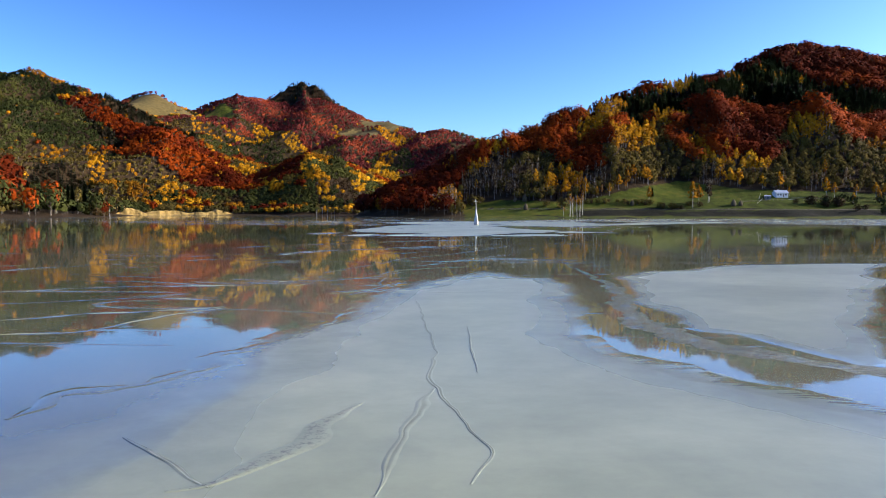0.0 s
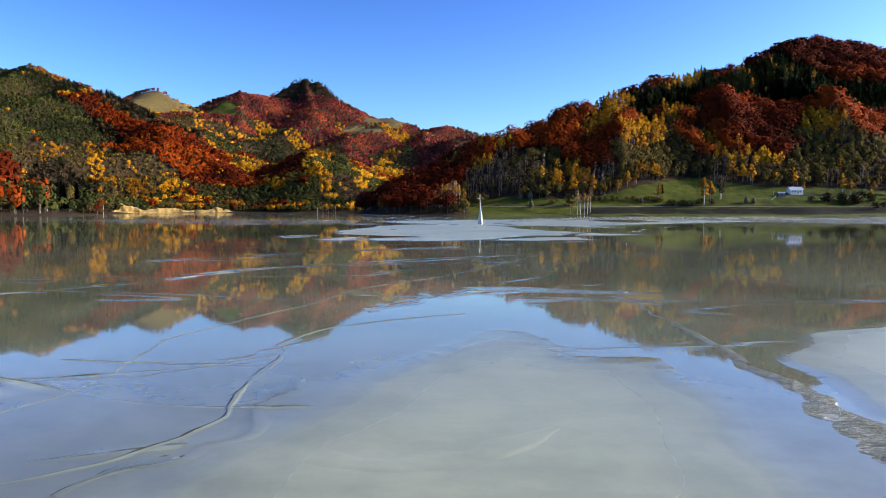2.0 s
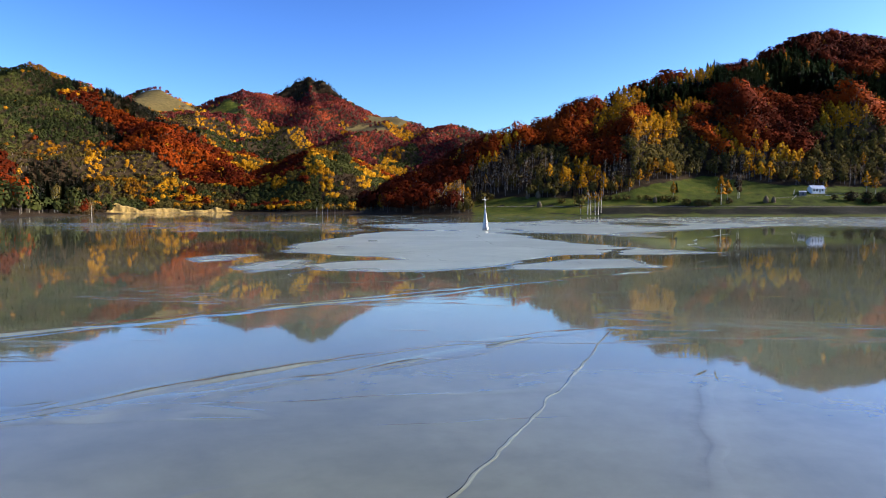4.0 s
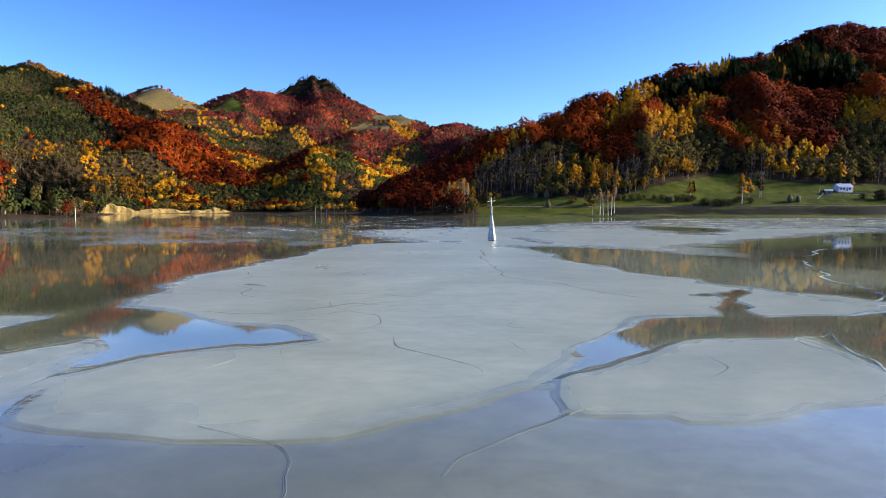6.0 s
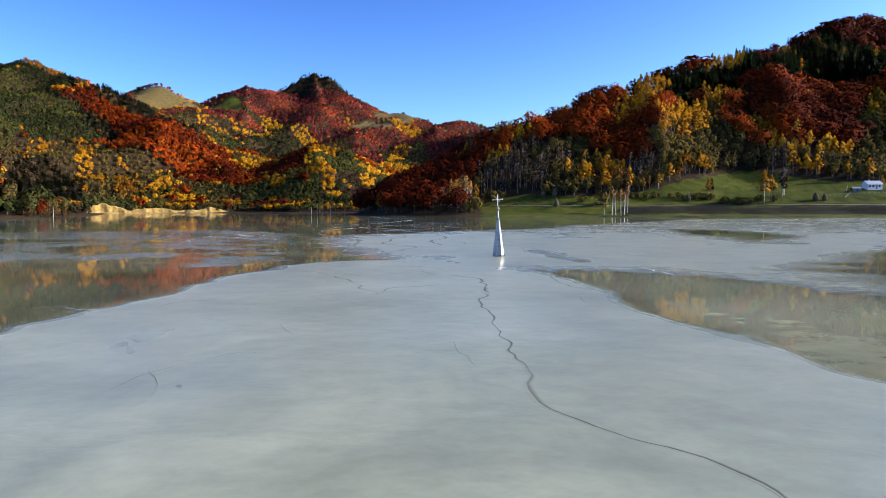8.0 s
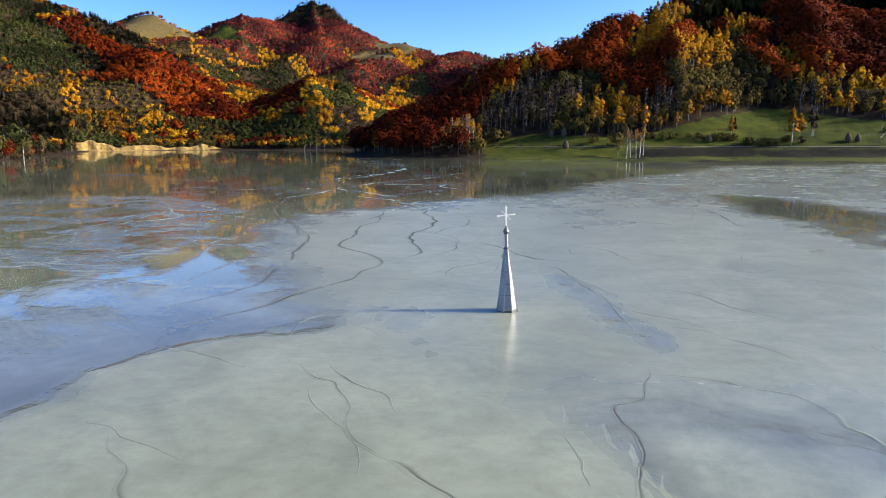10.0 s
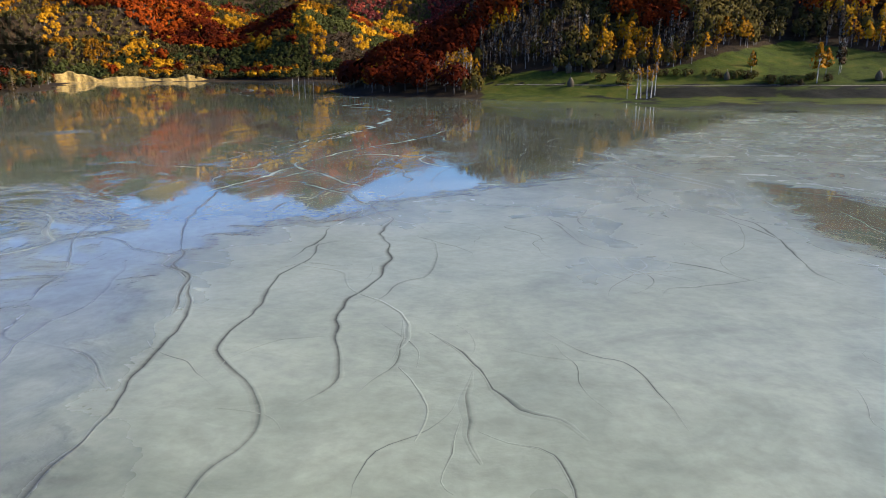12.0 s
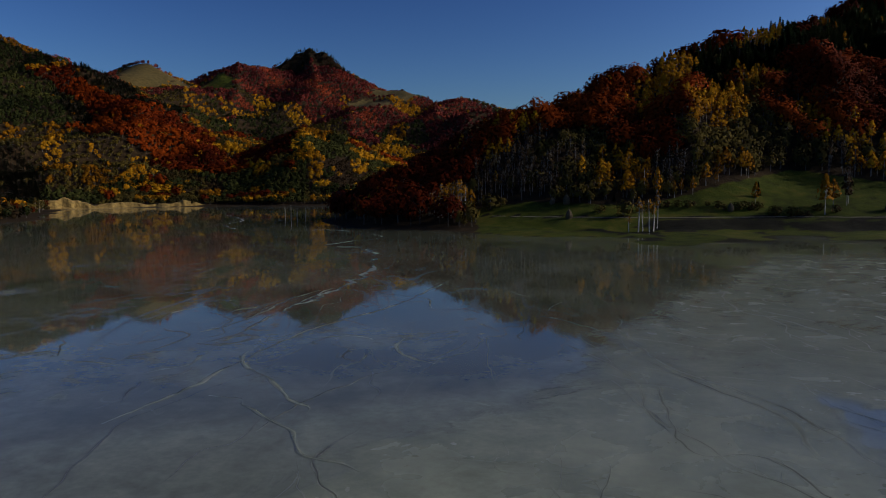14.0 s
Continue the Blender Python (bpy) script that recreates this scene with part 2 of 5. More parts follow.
BONE = plain("bleached_wood", (0.55, 0.51, 0.45), 0.85, 0.0, 0.25, 0.3)


# ---- land form ----
def lattice(ix, iy, seed):
    """Repeatable random numbers 0..1 on whole-number places."""
    n = (ix.astype(np.int64) * 374761393 + iy.astype(np.int64) * 668265263 + seed * 1442695041) & 0x7FFFFFFF
    n = ((n ^ (n >> 13)) * 1274126177) & 0x7FFFFFFF
    return ((n ^ (n >> 16)) & 0xFFFF) / 65535.0


def vnoise(x, y, seed=0):
    x, y = np.asarray(x, float), np.asarray(y, float)
    ix, iy = np.floor(x), np.floor(y)
    u, v = x - ix, y - iy
    u, v = u * u * (3 - 2 * u), v * v * (3 - 2 * v)
    a, b = lattice(ix, iy, seed), lattice(ix + 1, iy, seed)
    c, d = lattice(ix, iy + 1, seed), lattice(ix + 1, iy + 1, seed)
    return (a * (1 - u) + b * u) * (1 - v) + (c * (1 - u) + d * u) * v


def fbm(x, y, size, octaves=4, seed=0):
    """Cloudy noise about 0, roughly -0.5..0.5, with forms of that size in metres."""
    total, amp, norm = 0.0, 1.0, 0.0
    for k in range(octaves):
        total = total + amp * (vnoise(np.asarray(x) / size * 2 ** k, np.asarray(y) / size * 2 ** k, seed + 17 * k) - 0.5)
        norm += amp
        amp *= 0.5
    return total / norm * 1.6


def ridge(x, y, line, power=1.15):
    """Height of a ridge. line: (x, y, height, half width) along its crest."""
    best = np.full(np.shape(x), -20.0)
    for (x0, y0, h0, w0), (x1, y1, h1, w1) in zip(line, line[1:]):
        dx, dy = x1 - x0, y1 - y0
        s = np.clip(((x - x0) * dx + (y - y0) * dy) / (dx * dx + dy * dy), 0, 1)
        d = np.hypot(x - x0 - s * dx, y - y0 - s * dy)
        u = d / (w0 + s * (w1 - w0))
        h = h0 + s * (h1 - h0)
        z = np.where(u < 1, (h + 3) * np.maximum(1 - u, 0) ** power - 3, -3 - (u - 1) * 30)
        best = np.maximum(best, z)
    return best


RIGHT_HILL = [(15, 650, 40, 82), (60, 672, 66, 128), (110, 700, 90, 178), (167, 742, 112, 245), (232, 790, 133, 302), (290, 825, 146, 345),
              (400, 925, 182, 445), (540, 1060, 243, 580), (680, 1090, 226, 640), (1000, 1150, 170, 700), (1700, 1200, 150, 700)]
RED_SPUR = [(62, 760, 62, 130), (44, 700, 57, 124), (32, 655, 49, 112)]
LEFT_HILL = [(-1800, 1650, 280, 900), (-1250, 1660, 310, 900), (-960, 1650, 330, 800), (-820, 1580, 280, 700), (-676, 1500, 226, 600), (-546, 1400, 156, 430),
             (-455, 1300, 108, 300), (-380, 1230, 74, 210), (-341, 1170, 45, 140), (-335, 1130, 5, 80)]
LEFT_SPUR = [(-960, 1650, 320, 800), (-860, 1200, 200, 480), (-650, 850, 95, 195), (-480, 600, 45, 195), (-400, 350, 30, 205), (-380, 0, 30, 200), (-300, -400, 60, 300)]
KNOLL = [(-252, 1325, 108, 150), (-210, 1320, 102, 240), (-165, 1310, 78, 220), (-115, 1300, 46, 200), (-30, 1290, 26, 200)]
KNOLL_SPUR = [(-310, 1450, 90, 200), (-256, 1330, 110, 190), (-236, 1235, 94, 168), (-208, 1165, 64, 128), (-182, 1105, 28, 90), (-165, 1075, 2, 60)]
FAR_RIDGE = [(-1900, 2000, 330, 900), (-1000, 2060, 325, 900), (-828, 2060, 346, 930), (-760, 2150, 312, 950), (-676, 2323, 386, 1080), (-601, 2400, 385, 1150), (-506, 2480, 385, 1180),
             (-440, 2450, 396, 1220), (-353, 2420, 358, 1220), (-272, 2350, 314, 1150), (-190, 2310, 300, 1130), (-110, 2272, 276, 1100), (11, 2250, 248, 1080), (101, 2250, 242, 1080), (300, 2250, 215, 1000), (900, 2300, 190, 1000)]
MID_RIDGE = [(-330, 1830, 175, 300), (-122, 1800, 152, 330), (0, 1800, 172, 350), (150, 1800, 185, 380), (500, 1800, 190, 400)]
SPURS = [[(-676, 2323, 386, 320), (-600, 2080, 300, 260), (-545, 1850, 205, 230), (-490, 1620, 95, 200)],
         [(-505, 2540, 460, 360), (-430, 2250, 335, 300), (-370, 2020, 240, 240), (-320, 1850, 175, 200)],
         [(-110, 2272, 276, 300), (-75, 2080, 230, 240), (-55, 1900, 180, 220)],
         [(167, 742, 112, 120), (156, 655, 80, 85), (142, 590, 40, 65)],
         [(290, 825, 148, 150), (268, 700, 104, 110), (246, 615, 52, 80)],
         [(400, 925, 182, 180), (385, 760, 138, 130), (352, 640, 72, 100)],
         [(60, 672, 66, 70), (70, 620, 42, 55), (66, 590, 24, 45)]]
PEAK = [(-610, 2500, 412, 420), (-555, 2540, 456, 420), (-510, 2560, 482, 420), (-455, 2540, 464, 420), (-390, 2490, 405, 420)]
BACK_HILLS = [(-300, -400, 60, 300), (0, -900, 120, 560), (500, -800, 110, 560), (900, -300, 120, 560), (1100, 300, 130, 560), (1200, 900, 160, 640)]
SHAPES = (RIGHT_HILL, RED_SPUR, LEFT_HILL, LEFT_SPUR, KNOLL, KNOLL_SPUR, FAR_RIDGE, PEAK, MID_RIDGE, BACK_HILLS, *SPURS)


def land(x, y):
    """Height of the ground, in metres over the lake."""
    x, y = np.asarray(x, float), np.asarray(y, float)
    z = np.full(np.shape(x), -20.0)
    for k, line in enumerate(SHAPES):
        h = ridge(x, y, line, 0.85 if line is KNOLL_SPUR else 1.0 if line is RED_SPUR else 1.15)
        z = np.logaddexp(z / 6, h / 6) * 6 if k else h
    up = np.clip(z / 60, 0, 1)
    z = z + up * (17 * fbm(x, y, 170, 4, 3) + 6 * fbm(x, y, 40, 2, 9))
    # gullies and ribs that run down the left hill and the far mountain
    left = np.clip((-340 - x) / 110, 0, 1) * np.clip((y - 650) / 150, 0, 1) * np.clip((1800 - y) / 150, 0, 1) * np.clip((z - 12) / 60, 0, 1) * np.clip((330 - z) / 90, 0, 1)
    wave = np.abs((((0.85 * x - 0.5 * y) / 190 + 1.3 * fbm(x, y, 300, 3, 14)) % 1) * 2 - 1)
    z = z + left * 30 * (wave - 0.6)
    far = np.clip((y - 1500) / 200, 0, 1) * np.clip((z - 40) / 80, 0, 1) * np.clip((420 - z) / 120, 0, 1)
    wave = np.abs(((x / 210 + 1.2 * fbm(x, y, 330, 3, 15)) % 1) * 2 - 1)
    z = z + far * 26 * (wave - 0.6)
    z = z + 1.2 * fbm(x, y, 30, 3, 5) + 2.5 * fbm(x, y, 90, 2, 8)
    # flat drowned foreland of the left shore
    z = z - 2.3 * np.clip(1 - z / 9, 0, 1) * np.clip((-40 - x) / 40, 0.0, 1)
    # the old road: a shelf cut along the foot of the right bank
    shelf = np.exp(-((z - 6.0) / 2.2) ** 2) * np.clip((x + 10) / 40, 0, 1)
    z = z - shelf * 0.75 * (z - 6.0)
    # a flat strip by the water below a steep bank
    z = z + np.interp(x, (110, 187), (0, 1.0)) * np.clip((z + 4) / 3, 0, 1) * np.clip((5 - z) / 3, 0, 1) * (y < 640)
    low = np.clip(z - 0.7, 0, 5.5) / 5.5
    z = z - np.clip((x - 15) / 25, 0, 1) * (y < 640) * 5.5 * (low - low ** 2.0)
    # humps and hollows of the bank between the road and the water
    bank = np.clip((z - 0.2) / 1.0, 0, 1) * np.clip((6.0 - z) / 1.5, 0, 1) * np.clip((x - 15) / 25, 0, 1) * (y < 640)
    return z + bank * 3.2 * fbm(x + 0.35 * y, 0.25 * y, 15, 2, 61)


# ---- builders ----
def mesh_object(name, verts, faces, materials, parent=None, face_mat=None, smooth=False, values=None, normals=None):
    """One mesh from number arrays. values: float attributes by name, one value a vertex."""
    me = bpy.data.meshes.new(name)
    me.from_pydata([tuple(v) for v in verts] if not isinstance(verts, np.ndarray) else verts.tolist(), [], faces if isinstance(faces, list) else faces.tolist())
    for m in materials:
        me.materials.append(m)
    if face_mat is not None:
        me.polygons.foreach_set("material_index", np.asarray(face_mat, dtype=np.int32))
    if smooth:
        me.polygons.foreach_set("use_smooth", np.ones(len(me.polygons), dtype=bool))
    for key, vals in (values or {}).items():
        me.attributes.new(key, "FLOAT", "POINT").data.foreach_set("value", np.asarray(vals, dtype=np.float32))
    me.update()
    if normals is not None:
        me.polygons.foreach_set("use_smooth", np.ones(len(me.polygons), dtype=bool))
        me.normals_split_custom_set_from_vertices(normals.tolist())
    ob = new(name, me)
    if parent is not None:
        ob.parent = parent
    return ob


def part(name, bm, material_, parent, label=""):
    """Links a bmesh as one mesh object under a thing."""
    me = bpy.data.meshes.new(name)
    bm.normal_update()
    bm.to_mesh(me)
    bm.free()
    me.materials.append(material_)
    ob = new(name, me)
    ob.parent = parent
    return tagged(ob, label)


def box(bm, x0, x1, y0, y1, z0, z1):
    v = [bm.verts.new(p) for p in ((x0, y0, z0), (x1, y0, z0), (x1, y1, z0), (x0, y1, z0), (x0, y0, z1), (x1, y0, z1), (x1, y1, z1), (x0, y1, z1))]
    for q in ((0, 3, 2, 1), (4, 5, 6, 7), (0, 1, 5, 4), (1, 2, 6, 5), (2, 3, 7, 6), (3, 0, 4, 7)):
        bm.faces.new([v[i] for i in q])
    return v


def lathe(bm, rings, sides, turn=0.0, cap=True):
    """rings: (radius, height) from the bottom up."""
    loops = []
    for r, z in rings:
        loops.append([bm.verts.new((r * math.cos(turn + math.tau * k / sides), r * math.sin(turn + math.tau * k / sides), z)) for k in range(sides)])
    for a, b in zip(loops, loops[1:]):
        for k in range(sides):
            bm.faces.new((a[k], a[(k + 1) % sides], b[(k + 1) % sides], b[k]))
    if cap:
        bm.faces.new(loops[-1])
        bm.faces.new(loops[0][::-1])
    return loops


# ---- the ground ----
# stands of trees: the growth and the outline of its ground, later ones over earlier ones
STANDS_LEFT_A = [
    ("green", [(-1083, 1651), (-937, 1627), (-837, 1583), (-782, 1548), (-782, 1456), (-786, 1360), (-746, 1133)]),
    ("green", [(-781, 1249), (-786, 1360), (-776, 1443), (-728, 1439), (-610, 1297), (-642, 1246), (-689, 1190), (-668, 1065)]),
    ("olive", [(-692, 1164), (-633, 1248), (-536, 1209), (-458, 1181), (-355, 1123), (-329, 1056), (-417, 992), (-499, 997), (-588, 1015)]),
    ("rust", [(-788, 1456), (-793, 1521), (-781, 1546), (-698, 1498), (-597, 1428), (-538, 1392), (-495, 1395), (-437, 1352), (-378, 1282), (-350, 1154), (-382, 1152), (-445, 1197), (-489, 1188), (-542, 1223), (-588, 1293), (-645, 1383), (-739, 1461)]),
]
STANDS_LEFT_B = [
    ("spruce", [(-837, 1595), (-771, 1550), (-845, 1912), (-588, 1476), (-508, 1448), (-502, 1385), (-577, 1405), (-695, 1491), (-792, 1544)]),
    ("spruce", [(-728, 1439), (-649, 1381), (-579, 1297), (-607, 1289), (-683, 1361)]),
    ("gold", [(-957, 1640), (-864, 1598), (-882, 1608), (-950, 1637)]),
    ("gold", [(-800, 1485), (-781, 1546), (-761, 1510), (-780, 1462)]),
    ("gold", [(-640, 1262), (-606, 1254), (-579, 1195), (-606, 1199)]),
    ("gold", [(-598, 1179), (-510, 1099), (-481, 1033), (-530, 1060)]),
    ("gold", [(-482, 1086), (-431, 1045), (-418, 998), (-451, 1029)]),
    ("gold", [(-678, 1188), (-648, 1212), (-606, 1116), (-631, 1113)]),
    ("gold", [(-424, 1094), (-380, 1081), (-371, 1042), (-407, 1049)]),
]
STANDS_LEFT_C = [
    ("rust", [(-617, 959), (-609, 995), (-565, 950), (-358, 602), (-388, 602)]),
    ("spruce", [(-584, 1007), (-576, 1067), (-521, 1050), (-332, 667), (-349, 601)]),
]
STANDS_LEFT = STANDS_LEFT_A + STANDS_LEFT_B + STANDS_LEFT_C
STANDS_FAR_A = [
    ("olive", [(-896, 1993), (-753, 1952), (-579, 1890), (-431, 1772), (-287, 1601), (-96, 1433), (-125, 1871), (-276, 1878), (-547, 2116), (-689, 1991)]),
    ("hazed_rust", [(-712, 2184), (-675, 2294), (-622, 2338), (-582, 2362), (-507, 2557), (-342, 2335), (-244, 2287), (-234, 2040), (-279, 1898), (-322, 1801), (-439, 1972), (-518, 2066), (-625, 2041)]),
    ("hazed_rust", [(-264, 1799), (-221, 1922), (-38, 2015), (24, 1750), (-29, 1574), (-122, 1627), (-218, 1668)]),
    ("hazed_rust", [(-87, 2248), (134, 2178), (123, 1770), (24, 1778), (-69, 1997)]),
    ("hazed_rust", [(-691, 1930), (-617, 2014), (-519, 1948), (-549, 1890), (-649, 1853)]),
]
STANDS_FAR_B = [
    ("green", [(-576, 1853), (-511, 1917), (-411, 1811), (-354, 1679), (-445, 1720), (-548, 1786)]),
    ("green", [(-203, 1766), (-95, 1871), (-72, 1692), (-134, 1623)]),
    ("spruce", [(-600, 2480), (-530, 2440), (-430, 2440), (-350, 2370), (-320, 2340), (-340, 2420), (-400, 2620), (-580, 2640)]),
    ("spruce", [(-811, 1999), (-769, 1993), (-732, 1937), (-769, 1931)]),
    ("gold", [(-550, 2052), (-517, 2062), (-464, 1958), (-498, 1936)]),
    ("gold", [(-666, 1879), (-571, 1839), (-560, 1758), (-628, 1811)]),
    ("gold", [(-517, 1410), (-432, 1408), (-438, 1407), (-506, 1409)]),
    ("gold", [(-595, 1917), (-475, 1892), (-474, 1831), (-566, 1845)]),
    ("gold", [(-428, 1921), (-396, 1954), (-353, 1811), (-390, 1815)]),
]
STANDS_FAR_C = [
    ("gold", [(-330, 2135), (-306, 2122), (-280, 1937), (-302, 1972)]),
    ("gold", [(-230, 2156), (-143, 2145), (-38, 2039), (-132, 1987), (-209, 2040)]),
    ("gold", [(-168, 1776), (-139, 1859), (-130, 1735), (-155, 1682)]),
    ("gold", [(-212, 1619), (-109, 1627), (-99, 1479), (-161, 1405)]),
    ("gold", [(-759, 1966), (-712, 2010), (-687, 1963), (-721, 1906)]),
]
STANDS_FAR = STANDS_FAR_A + STANDS_FAR_B + STANDS_FAR_C
STANDS_KNOLL_A = [
    ("rust", [(-359, 1251), (-322, 1326), (-279, 1323), (-242, 1240), (-234, 1176), (-275, 1169), (-324, 1141)]),
    ("green", [(-332, 1139), (-221, 1134), (-171, 953), (-284, 971)]),
    ("green", [(-222, 1212), (-184, 1254), (-145, 1220), (-182, 1142), (-204, 1152)]),
    ("brown", [(-182, 1142), (-145, 1220), (-132, 1151), (-165, 1123)]),
    ("gold", [(-288, 1327), (-251, 1318), (-219, 1313), (-179, 1254), (-203, 1248), (-229, 1216), (-265, 1305)]),
    ("gold", [(-246, 1238), (-208, 1171), (-193, 1128), (-158, 1076), (-177, 1060), (-213, 1127)]),
    ("gold", [(-174, 1266), (-86, 1290), (-97, 1300), (-141, 1231)]),
    ("gold", [(-149, 1196), (-114, 1258), (-132, 1147), (-146, 1149)]),
]
STANDS_KNOLL = STANDS_KNOLL_A
STANDS_RIGHT_A = [
    ("rust", [(-78, 655), (-45, 676), (-12, 649), (25, 655), (37, 647), (9, 620), (3, 573)]),
    ("rust", [(83, 682), (110, 699), (152, 728), (146, 683), (172, 656), (172, 632), (144, 583), (123, 599), (116, 640), (86, 642)]),
    ("rust", [(214, 691), (260, 712), (338, 760), (342, 671), (312, 621), (291, 607), (253, 611), (220, 601), (210, 630)]),
    ("rust", [(359, 694), (525, 805), (428, 654), (360, 628), (346, 659)]),
    ("rust", [(460, 978), (562, 1059), (672, 1034), (561, 860), (486, 887), (451, 918)]),
]
STANDS_RIGHT_B = [
    ("spruce", [(183, 736), (230, 786), (316, 849), (393, 918), (457, 976), (449, 914), (481, 878), (550, 844), (500, 766), (363, 692), (357, 748), (306, 740), (260, 728), (221, 714), (181, 693)]),
    ("olive", [(153, 613), (175, 640), (213, 687), (210, 630), (220, 601), (212, 578), (142, 568)]),
    ("olive", [(330, 669), (344, 655), (358, 624), (427, 652), (378, 576), (273, 570), (292, 607)]),
    ("gold", [(152, 728), (183, 747), (167, 697), (145, 660), (143, 697)]),
    ("gold", [(231, 790), (274, 810), (263, 769), (233, 775)]),
    ("gold", [(218, 706), (261, 714), (258, 708), (217, 691)]),
]
STANDS_RIGHT_C = [
    ("gold", [(343, 701), (346, 659), (335, 628), (325, 648)]),
    ("gold", [(325, 855), (398, 914), (397, 912), (330, 859)]),
    ("gold", [(177, 677), (207, 685), (178, 640), (158, 624)]),
]
STANDS_RIGHT = STANDS_RIGHT_A + STANDS_RIGHT_B + STANDS_RIGHT_C
MEADOWS = [("hay", -236, 2061, 44), ("hay", -213, 2298, 46), ("hay", -162, 2233, 34), ("hay", -803, 1957, 46), ("hay", -850, 1975, 30), ("hay", -779, 2008, 36), ("hay", -720, 1990, 26), ("grass", -661, 2081, 44), ("grass", -640, 2050, 30)]


def outside(x, y, poly):
    """Signed distance to an outline: negative inside."""
    d = np.full(np.shape(x), 1e9)
    inside = np.zeros(np.shape(x), bool)
    for (x0, y0), (x1, y1) in zip(poly, poly[1:] + poly[:1]):
        dx, dy = x1 - x0, y1 - y0
        s = np.clip(((x - x0) * dx + (y - y0) * dy) / (dx * dx + dy * dy + 1e-9), 0, 1)
        d = np.minimum(d, np.hypot(x - x0 - s * dx, y - y0 - s * dy))
        if dy:
            inside ^= ((y0 > y) != (y1 > y)) & (x < x0 + (y - y0) / dy * dx)
    return np.where(inside, -d, d)


def stand_pull(x, y, stands, kind):
    """How strongly a stand of that kind holds a place, with ragged edges."""
    best = np.zeros(np.shape(x))
    rag = 26 * fbm(x, y, 38, 3, 21)
    for n, (name, outline) in enumerate(stands):
        if name == kind:
            best = np.where(outside(x, y, outline) + rag < 3, 1.2 + 0.1 * n, best)
    return best


def zone_pull(x, y, zones, kind):
    """How strongly a kind of growth holds a place, 0..1 and over, with ragged edges."""
    x, y = np.asarray(x, float), np.asarray(y, float)
    rag = 1 + 0.7 * fbm(x, y, 34, 3, 21)
    best = np.zeros(np.shape(x))
    for name, cx, cy, r in zones:
        if name == kind:
            best = np.maximum(best, 1.6 - np.hypot((x - cx) / r, (y - cy) / (1.7 * r)) * rag)
    return best


def slope_fields(x, y, z):
    """Cover of the ground: grass, hay, sand, and bare soil with the right bank's shade painted in."""
    wob = 14 * fbm(x, y, 45, 3, 31)
    # the pasture at the foot of the right hill, between the shore and the wood
    top = np.interp(x, (20, 50, 83, 110, 144, 176, 198, 215, 240, 300, 360), (11, 14.4, 13, 13.5, 22, 26, 31, 26, 22, 20, 17)) + 0.25 * wob
    grass = np.clip((top - z) / 4 + 0.5, 0, 1) * np.clip((x - 12) / 10, 0, 1) * np.clip((640 - y) / 10, 0, 1) * (y > 380) * (z > -2)
    grass = np.maximum(grass, np.clip(zone_pull(x, y, MEADOWS, "grass"), 0, 1))
    hay = np.clip(zone_pull(x, y, MEADOWS, "hay") * 1.3, 0, 1)
    sand = np.clip(1.4 - np.abs(z - 2.5) / 4.5, 0, 1) * (x < -310) * (x > -400) * (y > 930) * (y < 985) * 0.3
    soil_and_shade = np.clip(1.3 - np.abs(z) / 0.14, 0, 1) * (sand < 0.3)
    road = np.clip(1.3 - np.abs(z - 6.4) / 0.5, 0, 1) * (x > 20) * (y < 700)
    # shade of the lower bank, painted as streaks of the dark soil tone
    bank = np.clip(1.6 - np.abs(z - 3.4) / 2.2, 0, 1) * np.clip((x - 25) / 25, 0, 1) * (y < 600) * np.clip(0.5 + 1.8 * fbm(x * 0.3, y, 22, 3, 33), 0, 1)
    return grass, hay, sand, np.maximum(np.maximum(soil_and_shade, 0.9 * road), bank)


def make_land():
    xs = np.concatenate([np.arange(-2600, -1000, 40), np.arange(-1000, -100, 11), np.arange(-100, 480, 5.5), np.arange(480, 900, 14), np.arange(900, 2601, 50)]).astype(float)
    ys = np.concatenate([np.arange(-1500, 300, 45), np.arange(300, 480, 10), np.arange(480, 720, 4.5), np.arange(720, 1400, 11), np.arange(1400, 2700, 20), np.arange(2700, 3801, 60)]).astype(float)
    X, Y = np.meshgrid(xs, ys)
    Z = land(X, Y)
    nx, ny = len(xs), len(ys)
    i = np.arange((nx - 1) * (ny - 1))
    a = i // (nx - 1) * nx + i % (nx - 1)
    faces = np.stack([a, a + 1, a + nx + 1, a + nx], 1)
    keep = np.max(Z.ravel()[faces], axis=1) > -6
    g, h, s, so = slope_fields(X, Y, Z)
    ob = mesh_object("ground", np.stack([X.ravel(), Y.ravel(), Z.ravel()], 1), faces[keep], [GROUND], smooth=True,
                     values={"grass": g.ravel(), "hay": h.ravel(), "sand": s.ravel(), "soil_and_shade": so.ravel()})
    return tagged(ob, "steep autumn hillsides with leaf litter, pasture and a sandy bank", "ground", kind="structure")


make_land()

